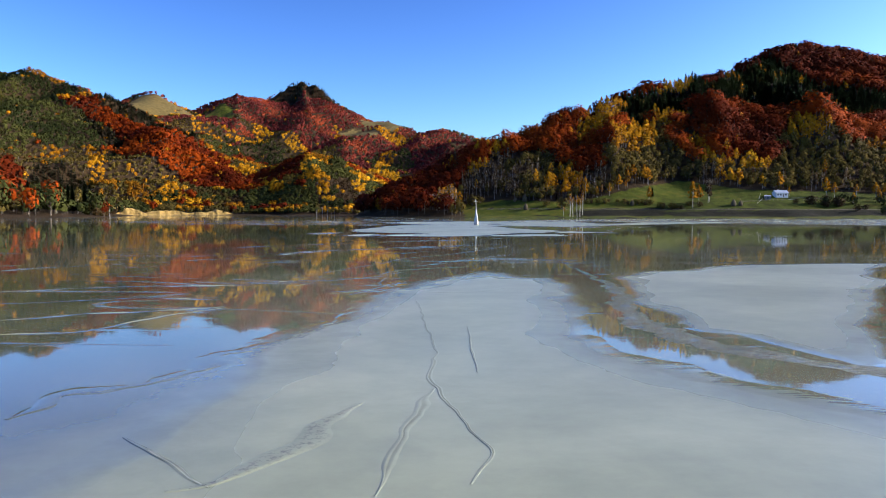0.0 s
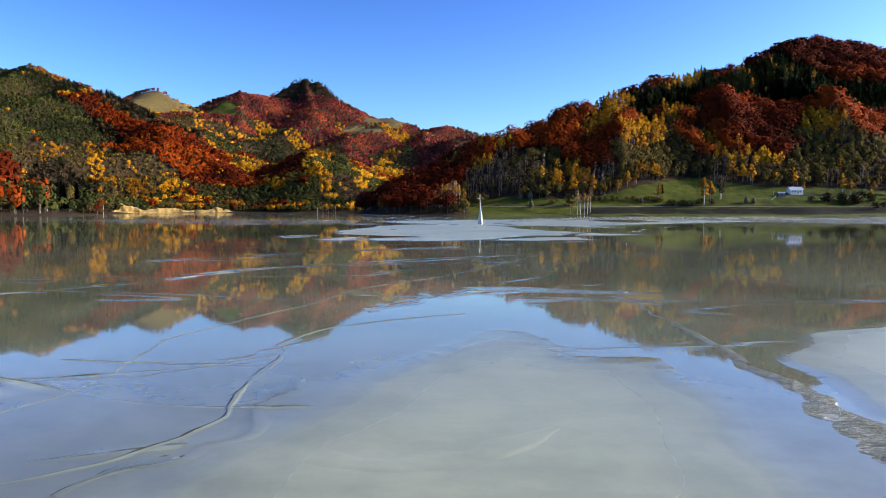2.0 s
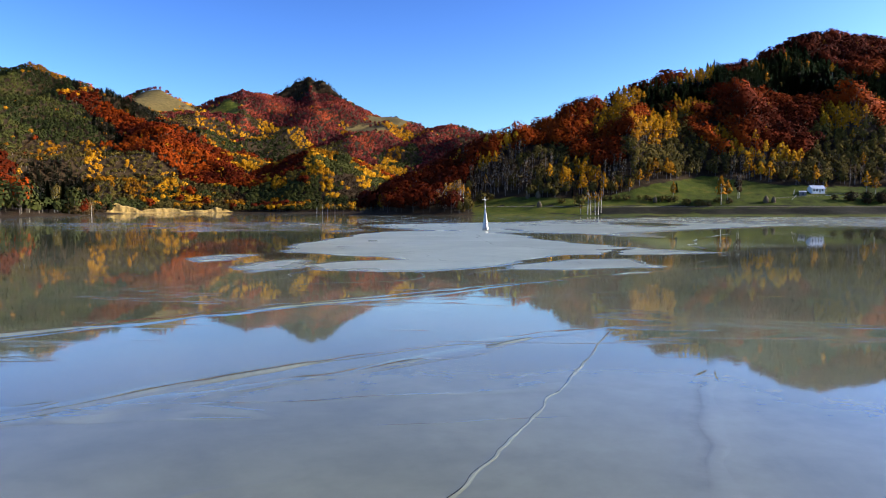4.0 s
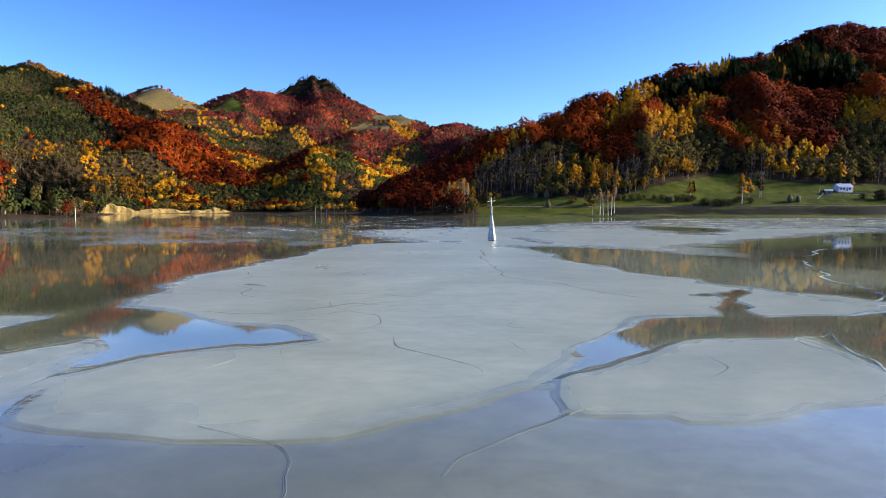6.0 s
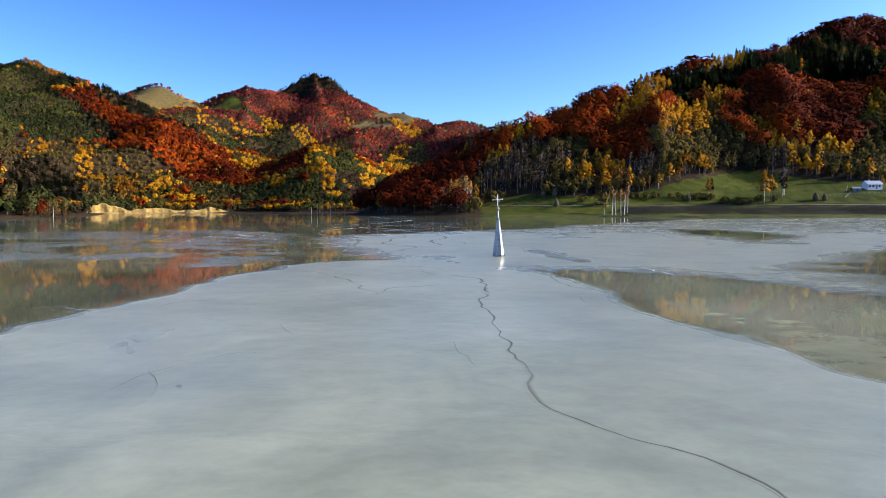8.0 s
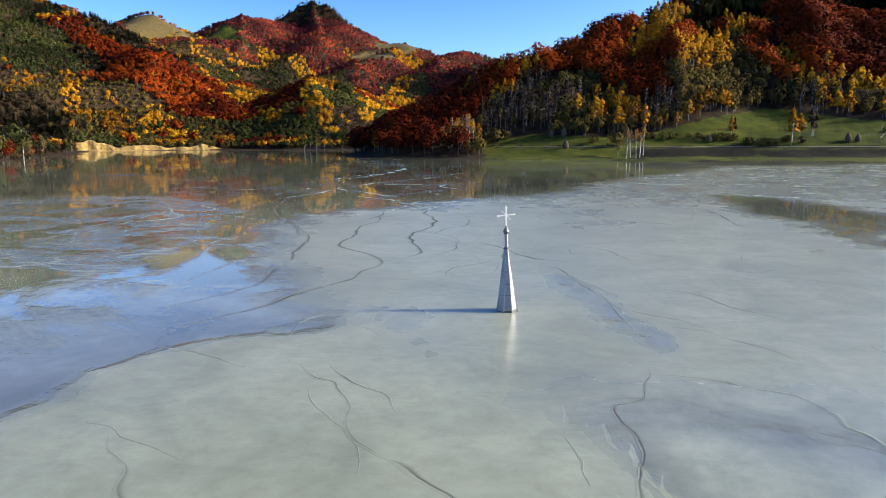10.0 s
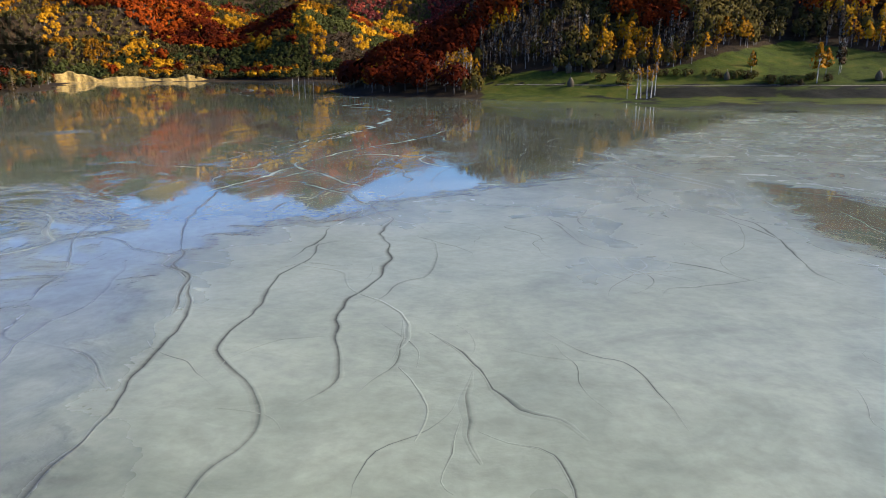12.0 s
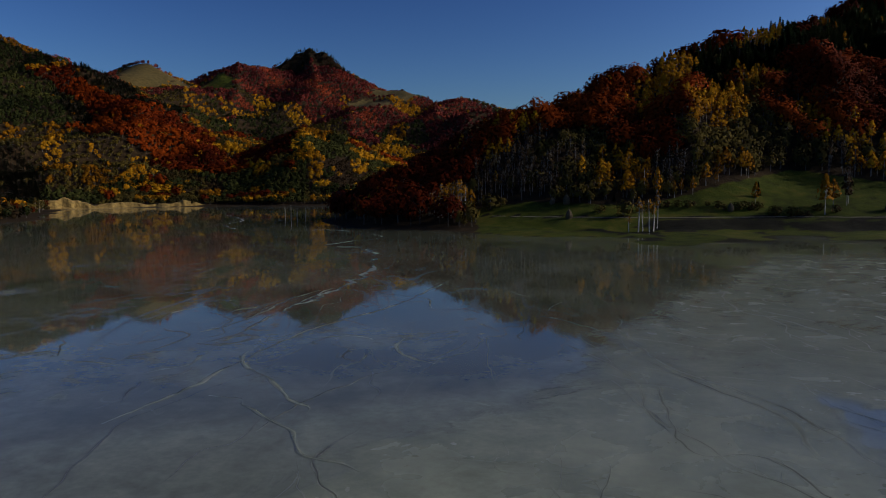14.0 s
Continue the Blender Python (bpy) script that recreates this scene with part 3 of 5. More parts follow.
# ---- the drowned church spire ----
def make_spire(x, y):
    root = tagged(new("church_spire"), "white tin church spire with a cross standing in grey mud", "church spire")
    root.matrix_basis = pose(x, y, 0, 0.3, -1.3, 0)
    sides, turn = 8, radians(24)
    def rad(z):
        # slender pyramid, slightly flared at the mud
        return 0.60 - 0.475 * (z / 3.62) + 0.03 * max(0.0, 1 - z / 0.9) ** 2
    levels = [-0.8, 0.34, 0.98, 1.62, 2.32, 3.05, 3.62]
    for k in range(sides):
        a0, a1 = turn + math.tau * k / sides, turn + math.tau * (k + 1) / sides
        for n, (z0, z1) in enumerate(zip(levels, levels[1:])):
            bm = bmesh.new()
            q = []
            for z in (z0 + 0.013, z1 - 0.013):
                for a in (a0, a1):
                    q.append((rad(max(z, 0)) * math.cos(a), rad(max(z, 0)) * math.sin(a), z))
            mid_a = (a0 + a1) / 2
            push = Vector((math.cos(mid_a), math.sin(mid_a), 0.13)) * (0.004 * ((k * 5 + n * 3) % 3))
            outer = [bm.verts.new(Vector(p) + push) for p in (q[0], q[1], q[3], q[2])]
            inner = [bm.verts.new(Vector(p) * 1.0 - Vector((math.cos(mid_a), math.sin(mid_a), 0)) * 0.02) for p in (q[0], q[1], q[3], q[2])]
            bm.faces.new(outer)
            bm.faces.new(inner[::-1])
            for e in range(4):
                bm.faces.new((outer[(e + 1) % 4], outer[e], inner[e], inner[(e + 1) % 4]))
            part("panel", bm, TIN, root)
        # raised standing seam on each edge
        bm = bmesh.new()
        for z in (-0.8, 0.0, 1.2, 2.4, 3.62):
            r = rad(max(z, 0)) + 0.004
            c, s = math.cos(a0), math.sin(a0)
            for u, w in ((-0.014, -0.02), (-0.014, 0.018), (0.014, 0.018), (0.014, -0.02)):
                bm.verts.new(((r + w) * c - u * s, (r + w) * s + u * c, z))
        bm.verts.ensure_lookup_table()
        for j in range(4):
            for e in range(4):
                bm.faces.new([bm.verts[4 * j + e], bm.verts[4 * j + (e + 1) % 4], bm.verts[4 * j + 4 + (e + 1) % 4], bm.verts[4 * j + 4 + e]])
        part("seam", bm, TIN, root)
    bm = bmesh.new()
    lathe(bm, [(rad(0) - 0.03, -0.8), (rad(0) - 0.03, 0.0), (rad(3.6) - 0.03, 3.62)], 8, turn)
    part("core", bm, SEAM, root, "dark backing behind the tin joints")
    bm = bmesh.new()
    lathe(bm, [(0.125, 3.58), (0.165, 3.63), (0.165, 3.70), (0.10, 3.75)], 8, turn)
    part("collar", bm, LEAD, root, "dull lead collar")
    bm = bmesh.new()
    lathe(bm, [(0.105, 3.73), (0.085, 3.95), (0.09, 4.2), (0.115, 4.48)], 8, turn)
    part("neck", bm, TIN, root)
    bm = bmesh.new()
    lathe(bm, [(0.11, 4.46), (0.16, 4.54), (0.19, 4.62), (0.155, 4.72), (0.08, 4.82), (0.045, 4.92)], 8, turn)
    part("finial", bm, LEAD, root, "faceted tin knob")
    cross = new("cross")
    cross.parent = root
    cross.matrix_basis = pose(0, 0, 4.86, 0, 0, 14)
    def bar(name, pts, w, d):
        bm = bmesh.new()
        box(bm, -w, w, -d, d, 0, (Vector(pts[1]) - Vector(pts[0])).length)
        ob = part(name, bm, CROSS_WHITE, cross)
        ob.matrix_basis = Matrix.Translation(pts[0]) @ (Vector(pts[1]) - Vector(pts[0])).to_track_quat("Z", "Y").to_matrix().to_4x4()
    def tip(px, pz):
        bm = bmesh.new()
        bmesh.ops.create_icosphere(bm, subdivisions=1, radius=0.062)
        bmesh.ops.scale(bm, vec=(1.0, 0.6, 1.0), verts=bm.verts)
        ob = part("tip", bm, CROSS_WHITE, cross)
        ob.location = (px, 0, pz)
    bar("upright", ((0, 0, 0), (0, 0, 1.12)), 0.04, 0.03)
    bar("arm", ((-0.47, 0, 0.66), (0.47, 0, 0.72)), 0.036, 0.026)
    for sx, sz in ((-1, 1), (1, 1), (-1, -1), (1, -1)):
        if sx * sz < 0:
            bar("ray", ((0, 0, 0.69), (0.27 * sx, 0, 0.69 + 0.25 * sz)), 0.014, 0.012)
    for px, pz in ((0, 1.13), (-0.49, 0.66), (0.49, 0.72)):
        tip(px, pz)
    return root


make_spire(8.2, 165.5)


# ---- trees ----
def crown_quads(rng, n, rx, rz, z0, size, shape="round"):
    """Leaf clumps: bent four-cornered tufts on and inside a crown."""
    verts, faces = [], []
    for k in range(n):
        u = rng.uniform(-1, 1)
        a = rng.uniform(0, math.tau)
        r = math.sqrt(1 - u * u)
        depth = rng.uniform(0.82, 1.05) if k % 5 else rng.uniform(0.3, 0.7)
        if shape == "round":
            p = np.array([rx * r * math.cos(a) * depth, rx * r * math.sin(a) * depth, z0 + rz * (1 + u * depth)])
            nrm = np.array([r * math.cos(a), r * math.sin(a), u * 0.8 + 0.25])
        else:  # tall and pointed
            h = (u + 1) / 2
            w = rx * (math.sin(math.pi * min(1, 0.12 + 0.88 * h) ** 0.7) * 0.95 + 0.08)
            p = np.array([w * math.cos(a) * depth, w * math.sin(a) * depth, z0 + 2 * rz * h])
            nrm = np.array([math.cos(a), math.sin(a), 0.35])
        lump = 1 + 0.2 * math.sin(3 * a + 5 * u + n) + 0.1 * math.sin(5 * a - 7 * u)
        p[:2] *= lump
        nrm = nrm + np.array([rng.gauss(0, 0.24) for _ in range(3)])
        nrm /= np.linalg.norm(nrm) + 1e-6
        t = np.cross(nrm, [rng.gauss(0, 1) for _ in range(3)])
        t /= np.linalg.norm(t) + 1e-6
        b = np.cross(nrm, t)
        s = size * rng.uniform(0.65, 1.35)
        i = len(verts)
        verts += [p + t * s, p + b * s * 0.8 - nrm * s * 0.25, p - t * s * rng.uniform(0.7, 1.1), p - b * s * 0.8 - nrm * s * 0.25]
        faces.append((i, i + 1, i + 2, i + 3))
    return verts, faces


def rod(verts, faces, p0, p1, r0, r1, sides=4):
    d = np.asarray(p1, float) - p0
    d /= np.linalg.norm(d)
    t = np.cross(d, [0.31, 0.95, 0.1])
    t /= np.linalg.norm(t)
    b = np.cross(d, t)
    i = len(verts)
    for p, r in ((np.asarray(p0, float), r0), (np.asarray(p1, float), r1)):
        for k in range(sides):
            verts.append(p + r * (t * math.cos(math.tau * k / sides) + b * math.sin(math.tau * k / sides)))
    for k in range(sides):
        faces.append((i + k, i + (k + 1) % sides, i + sides + (k + 1) % sides, i + sides + k))


def tree_template(kind, seed, rich=1.0):
    """verts, faces and material number (0 leaf, 1 bark) of a tree one metre high."""
    rng = random.Random(seed)
    bark_v, bark_f, v, f = [], [], [], []
    lean = (rng.uniform(-0.03, 0.03), rng.uniform(-0.03, 0.03))
    if kind == "broad":
        rod(bark_v, bark_f, (0, 0, -0.05), (lean[0], lean[1], 0.5), 0.022, 0.012)
        for k in range(3 if rich < 1.5 else 5):
            a = k * 2.3 + rng.random()
            rod(bark_v, bark_f, (0, 0, 0.25 + 0.06 * k), (0.25 * math.cos(a), 0.25 * math.sin(a), 0.6 + 0.05 * k), 0.012, 0.004, 3)
        v, f = crown_quads(rng, int(58 * rich), 0.36, 0.36, 0.26, 0.112 / rich ** (0.58 if rich > 1 else 0.45))
    elif kind == "slim":
        rod(bark_v, bark_f, (0, 0, -0.05), (lean[0], lean[1], 0.85), 0.013, 0.004)
        for k in range(int(4 * rich)):
            a = k * 2.4 + rng.random()
            z = 0.35 + 0.5 * k / (4 * rich)
            rod(bark_v, bark_f, (0, 0, z), (0.1 * math.cos(a), 0.1 * math.sin(a), z + 0.14), 0.006, 0.002, 3)
        v, f = crown_quads(rng, int(40 * rich), 0.17, 0.31, 0.38, 0.07 / rich ** 0.4, "tall")
    elif kind == "birch":
        rod(bark_v, bark_f, (0, 0, -0.05), (lean[0], lean[1], 0.5), 0.017, 0.012)
        rod(bark_v, bark_f, (lean[0], lean[1], 0.5), (lean[0] * 0.5, lean[1] * 2, 0.96), 0.010, 0.003)
        for k in range(int(6 * rich)):
            a = k * 2.4 + rng.random()
            z = 0.45 + 0.45 * k / (6 * rich)
            rod(bark_v, bark_f, (lean[0], lean[1], z), (0.08 * math.cos(a), 0.08 * math.sin(a), z + 0.13), 0.004, 0.001, 3)
        v, f = crown_quads(rng, int(13 * rich), 0.085, 0.19, 0.62, 0.030, "tall")
    elif kind == "bare":
        rod(bark_v, bark_f, (0, 0, -0.05), (lean[0], lean[1], 0.97), 0.012, 0.003)
        for k in range(int(14 * rich)):
            a = k * 2.4 + rng.random()
            z = 0.3 + 0.6 * k / (14 * rich)
            rod(bark_v, bark_f, (0, 0, z), (0.11 * math.cos(a), 0.11 * math.sin(a), z + 0.17), 0.005, 0.001, 3)
        v, f = crown_quads(rng, int(34 * rich), 0.14, 0.34, 0.28, 0.05, "tall")
    elif kind == "spruce":
        rod(bark_v, bark_f, (0, 0, -0.05), (0, 0, 0.95), 0.016, 0.003)
        tiers = int(8 * rich ** 0.5)
        for k in range(tiers):
            z = 0.12 + 0.84 * k / tiers
            w = 0.2 * (1 - z) + 0.018
            m = 7
            for j in range(m):
                a = math.tau * (j + 0.5 * (k % 2)) / m + rng.uniform(-0.2, 0.2)
                w2 = w * rng.uniform(0.8, 1.2)
                c, s = math.cos(a), math.sin(a)
                i = len(v)
                v += [np.array([0, 0, z + 0.10]), np.array([w2 * 0.6 * c - w2 * 0.36 * s, w2 * 0.6 * s + w2 * 0.36 * c, z + 0.02]),
                      np.array([w2 * c, w2 * s, z - 0.035]), np.array([w2 * 0.6 * c + w2 * 0.36 * s, w2 * 0.6 * s - w2 * 0.36 * c, z + 0.02])]
                f.append((i, i + 1, i + 2, i + 3))
    else:  # shrub
        v, f = crown_quads(rng, int(40 * rich), 0.52, 0.48, 0.0, 0.15 / rich ** 0.4)
        for k in range(3):
            a = k * 2.1
            rod(bark_v, bark_f, (0, 0, -0.05), (0.2 * math.cos(a), 0.2 * math.sin(a), 0.6), 0.02, 0.006, 3)
    n = len(v)
    verts = np.array(list(v) + list(bark_v))
    faces = np.array(list(f) + [tuple(i + n for i in q) for q in bark_f])
    # leaf clumps are shaded as the rounded mass that they make up together
    mid = np.array([0, 0, 0.42 if kind in ("broad", "shrub") else 0.35])
    nrm = verts - mid
    nrm[:, 2] *= 0.7 if kind in ("broad", "shrub") else 0.25
    nrm[:n, 2] += 0.08
    nrm[n:, 2] = 0
    nrm /= np.linalg.norm(nrm, axis=1)[:, None] + 1e-6
    # and each clump a little by its own tilt
    if n:
        p = verts[:n].reshape(-1, 4, 3)
        own = np.cross(p[:, 2] - p[:, 0], p[:, 3] - p[:, 1])
        own /= np.linalg.norm(own, axis=1)[:, None] + 1e-6
        own *= np.sign((own * nrm[:n].reshape(-1, 4, 3).mean(1)).sum(1))[:, None]
        nrm[:n] = nrm[:n] + 0.28 * np.repeat(own, 4, axis=0)
        nrm /= np.linalg.norm(nrm, axis=1)[:, None] + 1e-6
    return verts, faces, np.array([0] * len(f) + [1] * len(bark_f)), n, nrm


def wood(name, label, kind, leaf, bark, spots, rich=1.0, variants=5):
    """A stretch of woodland as one object. spots: x, y, z, height, width factor, tint."""
    if not len(spots):
        return
    temps = [tree_template(kind, 100 + s, rich) for s in range(variants)]
    rng = np.random.RandomState(len(spots))
    V, Fc, Mt, Tn, Nr, base = [], [], [], [], [], 0
    pick = rng.randint(0, variants, len(spots))
    for s in range(variants):
        verts, faces, mats, _, nrm = temps[s]
        own = spots[pick == s]
        if not len(own):
            continue
        a = rng.uniform(0, math.tau, len(own))
        c, sn = np.cos(a)[:, None], np.sin(a)[:, None]
        h, w = own[:, 3][:, None], (own[:, 3] * own[:, 4])[:, None]
        x = (verts[None, :, 0] * c - verts[None, :, 1] * sn) * w + own[:, 0][:, None]
        y = (verts[None, :, 0] * sn + verts[None, :, 1] * c) * w + own[:, 1][:, None]
        z = verts[None, :, 2] * h + own[:, 2][:, None]
        V.append(np.stack([x, y, z], 2).reshape(-1, 3))
        # the canopy as a whole follows the hillside
        sx = (land(own[:, 0] + 8, own[:, 1]) - land(own[:, 0] - 8, own[:, 1]))[:, None] / 16
        sy = (land(own[:, 0], own[:, 1] + 8) - land(own[:, 0], own[:, 1] - 8))[:, None] / 16
        q = np.stack([nrm[None, :, 0] * c - nrm[None, :, 1] * sn - 1.3 * sx, nrm[None, :, 0] * sn + nrm[None, :, 1] * c - 1.3 * sy, nrm[None, :, 2] + 0.6 + 0 * c], 2).reshape(-1, 3)
        Nr.append(q / (np.linalg.norm(q, axis=1)[:, None] + 1e-6))
        offs = base + np.arange(len(own)) * len(verts)
        Fc.append((faces[None] + offs[:, None, None]).reshape(-1, 4))
        Mt.append(np.tile(mats, len(own)))
        Tn.append(np.repeat(own[:, 5], len(verts)))
        base += len(own) * len(verts)
    ob = mesh_object(name, np.concatenate(V), np.concatenate(Fc), [leaf, bark], face_mat=np.concatenate(Mt), values={"tint": np.concatenate(Tn)}, normals=np.concatenate(Nr))
    return tagged(ob, label, "woodland", kind="stuff")


SPECIES = ("rust", "gold", "green", "olive", "spruce", "brown", "bare", "hazed_rust")
LOOK = {"rust": ("broad", LEAF_RUST, BARK_DARK, "rust-red autumn beech wood on a steep hillside"),
        "hazed_rust": ("broad", LEAF_HAZED_RUST, BARK_DARK, "rust-red autumn beech wood on a mountainside, haze purple in its leaf colour"),
        "gold": ("slim", LEAF_GOLD, BARK_GREY, "golden-yellow birch wood on a steep hillside"),
        "green": ("broad", LEAF_GREEN, BARK_DARK, "dark green broadleaf wood on a steep hillside"),
        "olive": ("slim", LEAF_OLIVE, BARK_GREY, "fading olive and ochre birch wood on a hillside"),
        "spruce": ("spruce", LEAF_SPRUCE, BARK_DARK, "dark green spruce stand on a hillside"),
        "brown": ("shrub", LEAF_BROWN, BARK_DARK, "withered brown scrub on a hillside"),
        "bare": ("bare", LEAF_BROWN, BARK_GREY, "nearly leafless pale birch trunks above a pasture")}
SIZE = {"rust": (13, 20, 1.05), "gold": (10, 16, 1.1), "green": (10, 15, 0.95), "olive": (8, 12, 1.35), "spruce": (12, 18, 1.3), "brown": (5, 9, 1.1), "bare": (12, 18, 1.0), "hazed_rust": (11, 16, 1.05)}


def plant(side, zones, x0, x1, y0, y1, step, defaults, grow=1.0, rich=1.0, rounded=False, thin=0.0):
    """Strews trees on a jittered grid, each place taken by the growth that holds it."""
    rng = np.random.RandomState(7)
    X, Y = np.meshgrid(np.arange(x0, x1, step), np.arange(y0, y1, step))
    X = X.ravel() + rng.uniform(-0.45, 0.45, X.size) * step
    Y = Y.ravel() + rng.uniform(-0.45, 0.45, Y.size) * step
    Z = land(X, Y)
    g, h, s, so = slope_fields(X, Y, Z)
    seen = (X < 0.66 * Y + 60) & (X > -0.66 * Y - 25)
    if side == "far":
        seen &= ~((X < -430) & (Y < 1640 - 0.15 * (X + 430)))
    clear = seen & (Z > 1.2) & (g < 0.5) & (h < 0.5) & (s < 0.4)
    # only slopes that can be seen from over the lake
    out = np.hypot(X - 5, Y - 90)
    for k in np.linspace(0.4, 0.97, 24):
        clear &= land(5 + (X - 5) * k, 90 + (Y - 90) * k) + 4 < 14 + (Z + 22 - 14) * k + 0.004 * out
    X, Y, Z = X[clear], Y[clear], Z[clear]
    score = []
    for sp in SPECIES:
        base = defaults(sp, X, Y, Z)
        if sp == "gold":
            base = np.where((fbm(X, Y, 26, 3, 75) > (0.33 if side == "right" else 0.24)) & ((Z < 105) | (side == "right")), base + 1.25, base) if side != "far" else base
        score.append(np.maximum(stand_pull(X, Y, zones, sp), base) + 0.03 * rng.uniform(0, 1, X.size))
    who = np.argmax(np.array(score), axis=0)
    # a few strangers in every stand
    odd = rng.uniform(0, 1, X.size)
    who[odd < (0.02 if side == "right" else 0.012)] = 1
    who[odd > 0.975] = 3
    if side == "left":
        who[(who == 1) & (Y < 720)] = 2
    # old beeches stand wider apart than the rest
    who[(who == 0) & (rng.uniform(0, 1, X.size) < thin)] = -1
    for k, sp in enumerate(SPECIES):
        own = who == k
        n = int(own.sum())
        if not n:
            continue
        lo, hi, wide = SIZE[sp]
        height = rng.uniform(lo, hi, n) * grow
        tint = np.clip(0.45 + 1.1 * fbm(X[own], Y[own], 75, 2, 60 + k) + rng.normal(0, 0.06, n), 0, 1)
        if sp == "gold":
            tint = np.clip(tint + (0.30 if side in ("knoll", "far") else -0.16 if side == "left" else 0.05), 0, 1)
        if sp == "olive" and side == "right":
            tint = np.clip(tint + 0.3, 0, 1)
        spots = np.stack([X[own], Y[own], Z[own] - 0.3, height, np.full(n, wide) * rng.uniform(0.85, 1.2, n), tint], 1)
        if sp == "spruce" and side != "right":
            more = spots.copy()
            more[:, :2] += rng.uniform(-0.5, 0.5, (n, 2)) * step
            more[:, 2] = land(more[:, 0], more[:, 1]) - 0.3
            spots = np.concatenate([spots, more])
        if side == "right" and sp in ("olive", "gold", "bare"):
            more = spots[spots[:, 1] < 720].copy()
            more[:, :2] += rng.uniform(-0.5, 0.5, (len(more), 2)) * step
            more[:, 2] = land(more[:, 0], more[:, 1]) - 0.3
            more[:, 3] *= rng.uniform(0.45, 0.95, len(more))
            g2, h2, s2, _ = slope_fields(more[:, 0], more[:, 1], more[:, 2])
            spots = np.concatenate([spots, more[(g2 < 0.5) & (more[:, 2] > 1)]])
        kind, leaf, bark, label = LOOK[sp]
        if kind == "slim" and (rounded or sp == "olive"):
            kind = "broad"
            spots[:, 4] *= 0.85 if rounded else 0.6
        if side == "far" and sp == "spruce":
            spots[:, 3] *= 0.7
            spots[:, 4] *= 1.7
        if side == "right" and sp == "rust":
            near = (spots[:, 1] < 760) & (spots[:, 0] > -60)
            wood("right_rust_wood", label, kind, leaf, bark, spots[near], 3.6)
            wood("high_rust_wood", label, kind, leaf, bark, spots[~near], 1.6)
        else:
            wood(side + "_" + sp + "_wood", label, kind, leaf, bark, spots, rich * (1.6 if side == "right" and sp in ("olive", "gold") else 1.0))


def noise_pull(X, Y, size, seed, level):
    return np.clip(level + 1.5 * fbm(X, Y, size, 2, seed), 0, 1)


def right_default(sp, X, Y, Z):
    low = np.clip((62 - Z) / 30, 0, 1) * np.clip((X + 2) / 18, 0, 1)
    return {"bare": 0.58 * low + 0.35 * fbm(X, Y, 25, 2, 71), "olive": 0.66 * low + 0.35 * fbm(X, Y, 30, 2, 72), "rust": 0.5 + 0.3 * fbm(X, Y, 40, 2, 73) - 0.3 * low,
            "gold": 0.22 + 0.6 * fbm(X, Y, 30, 3, 74) + 0.06 * low, "spruce": np.clip((Z - 130) / 60, 0, 0.45)}.get(sp, np.zeros_like(X))


def left_default(sp, X, Y, Z):
    return {"olive": noise_pull(X, Y, 90, 81, 0.46), "brown": noise_pull(X, Y, 80, 83, 0.30), "green": noise_pull(X, Y, 110, 84, 0.46) + 0.3 * (Z > 150), "rust": noise_pull(X, Y, 30, 85, 0.24), "gold": 0.9 * noise_pull(X, Y, 24, 82, 0.16)}.get(sp, np.zeros_like(X))


def far_default(sp, X, Y, Z):
    high = np.clip((Z - 190) / 60, 0, 1)
    return {"olive": noise_pull(X, Y, 120, 91, 0.42) - 0.2 * high, "gold": noise_pull(X, Y, 50, 92, 0.14), "hazed_rust": noise_pull(X, Y, 150, 93, 0.1) + 0.5 * high, "green": noise_pull(X, Y, 110, 94, 0.34) - 0.1 * high}.get(sp, np.zeros_like(X))


plant("right", STANDS_RIGHT, -110, 760, 500, 1150, 7.0, right_default, 1.0, 1.0, False, 0.4)
plant("left", STANDS_LEFT, -1120, -200, 300, 1700, 8.4, left_default, 0.8, 0.5, True)
plant("knoll", STANDS_KNOLL, -430, 60, 980, 1340, 8.0, left_default, 0.8, 0.7, True)
plant("far", STANDS_FAR, -1250, 500, 1400, 2640, 11.5, far_default, 0.85, 0.36, True)


# ---- single trees and shrubs by the shore ----
def ground_at(x, y):
    return max(0.0, float(land(np.array([x]), np.array([y]))[0]))


BUILT = {}


def tree(name, label, kind, leaf, bark, x, y, height, wide=1.0, tint=0.5, group=""):
    """A tree or shrub: trunk with limbs, and a crown of small leaf clumps."""
    variant = len(BUILT) % 4 if (kind, leaf.name, round(tint, 1)) not in BUILT else BUILT[(kind, leaf.name, round(tint, 1))][1]
    key = (kind, leaf.name, round(tint, 1))
    if key not in BUILT:
        verts, faces, mats, n, nrm = tree_template(kind, 40 + len(BUILT), 3.0)
        root = new(name)
        low = faces[mats == 1]
        if len(low):
            mesh_object("trunk", verts[n:], low - n, [bark], root)
        mesh_object("crown", verts[:n], faces[mats == 0], [leaf], root, values={"tint": np.full(n, tint)}, normals=nrm[:n])
        BUILT[key] = (root, variant)
    else:
        root = copy_thing(BUILT[key][0], Matrix())
        root.name = name
    spin = (x * 37 + y * 11) % 360
    root.matrix_basis = pose(x, y, ground_at(x, y) - 0.1, 0, 0, spin) @ Matrix.Diagonal((height * wide, height * wide, height, 1))
    return tagged(root, label, "shrub" if kind == "shrub" else "tree", group)


rng = random.Random(5)
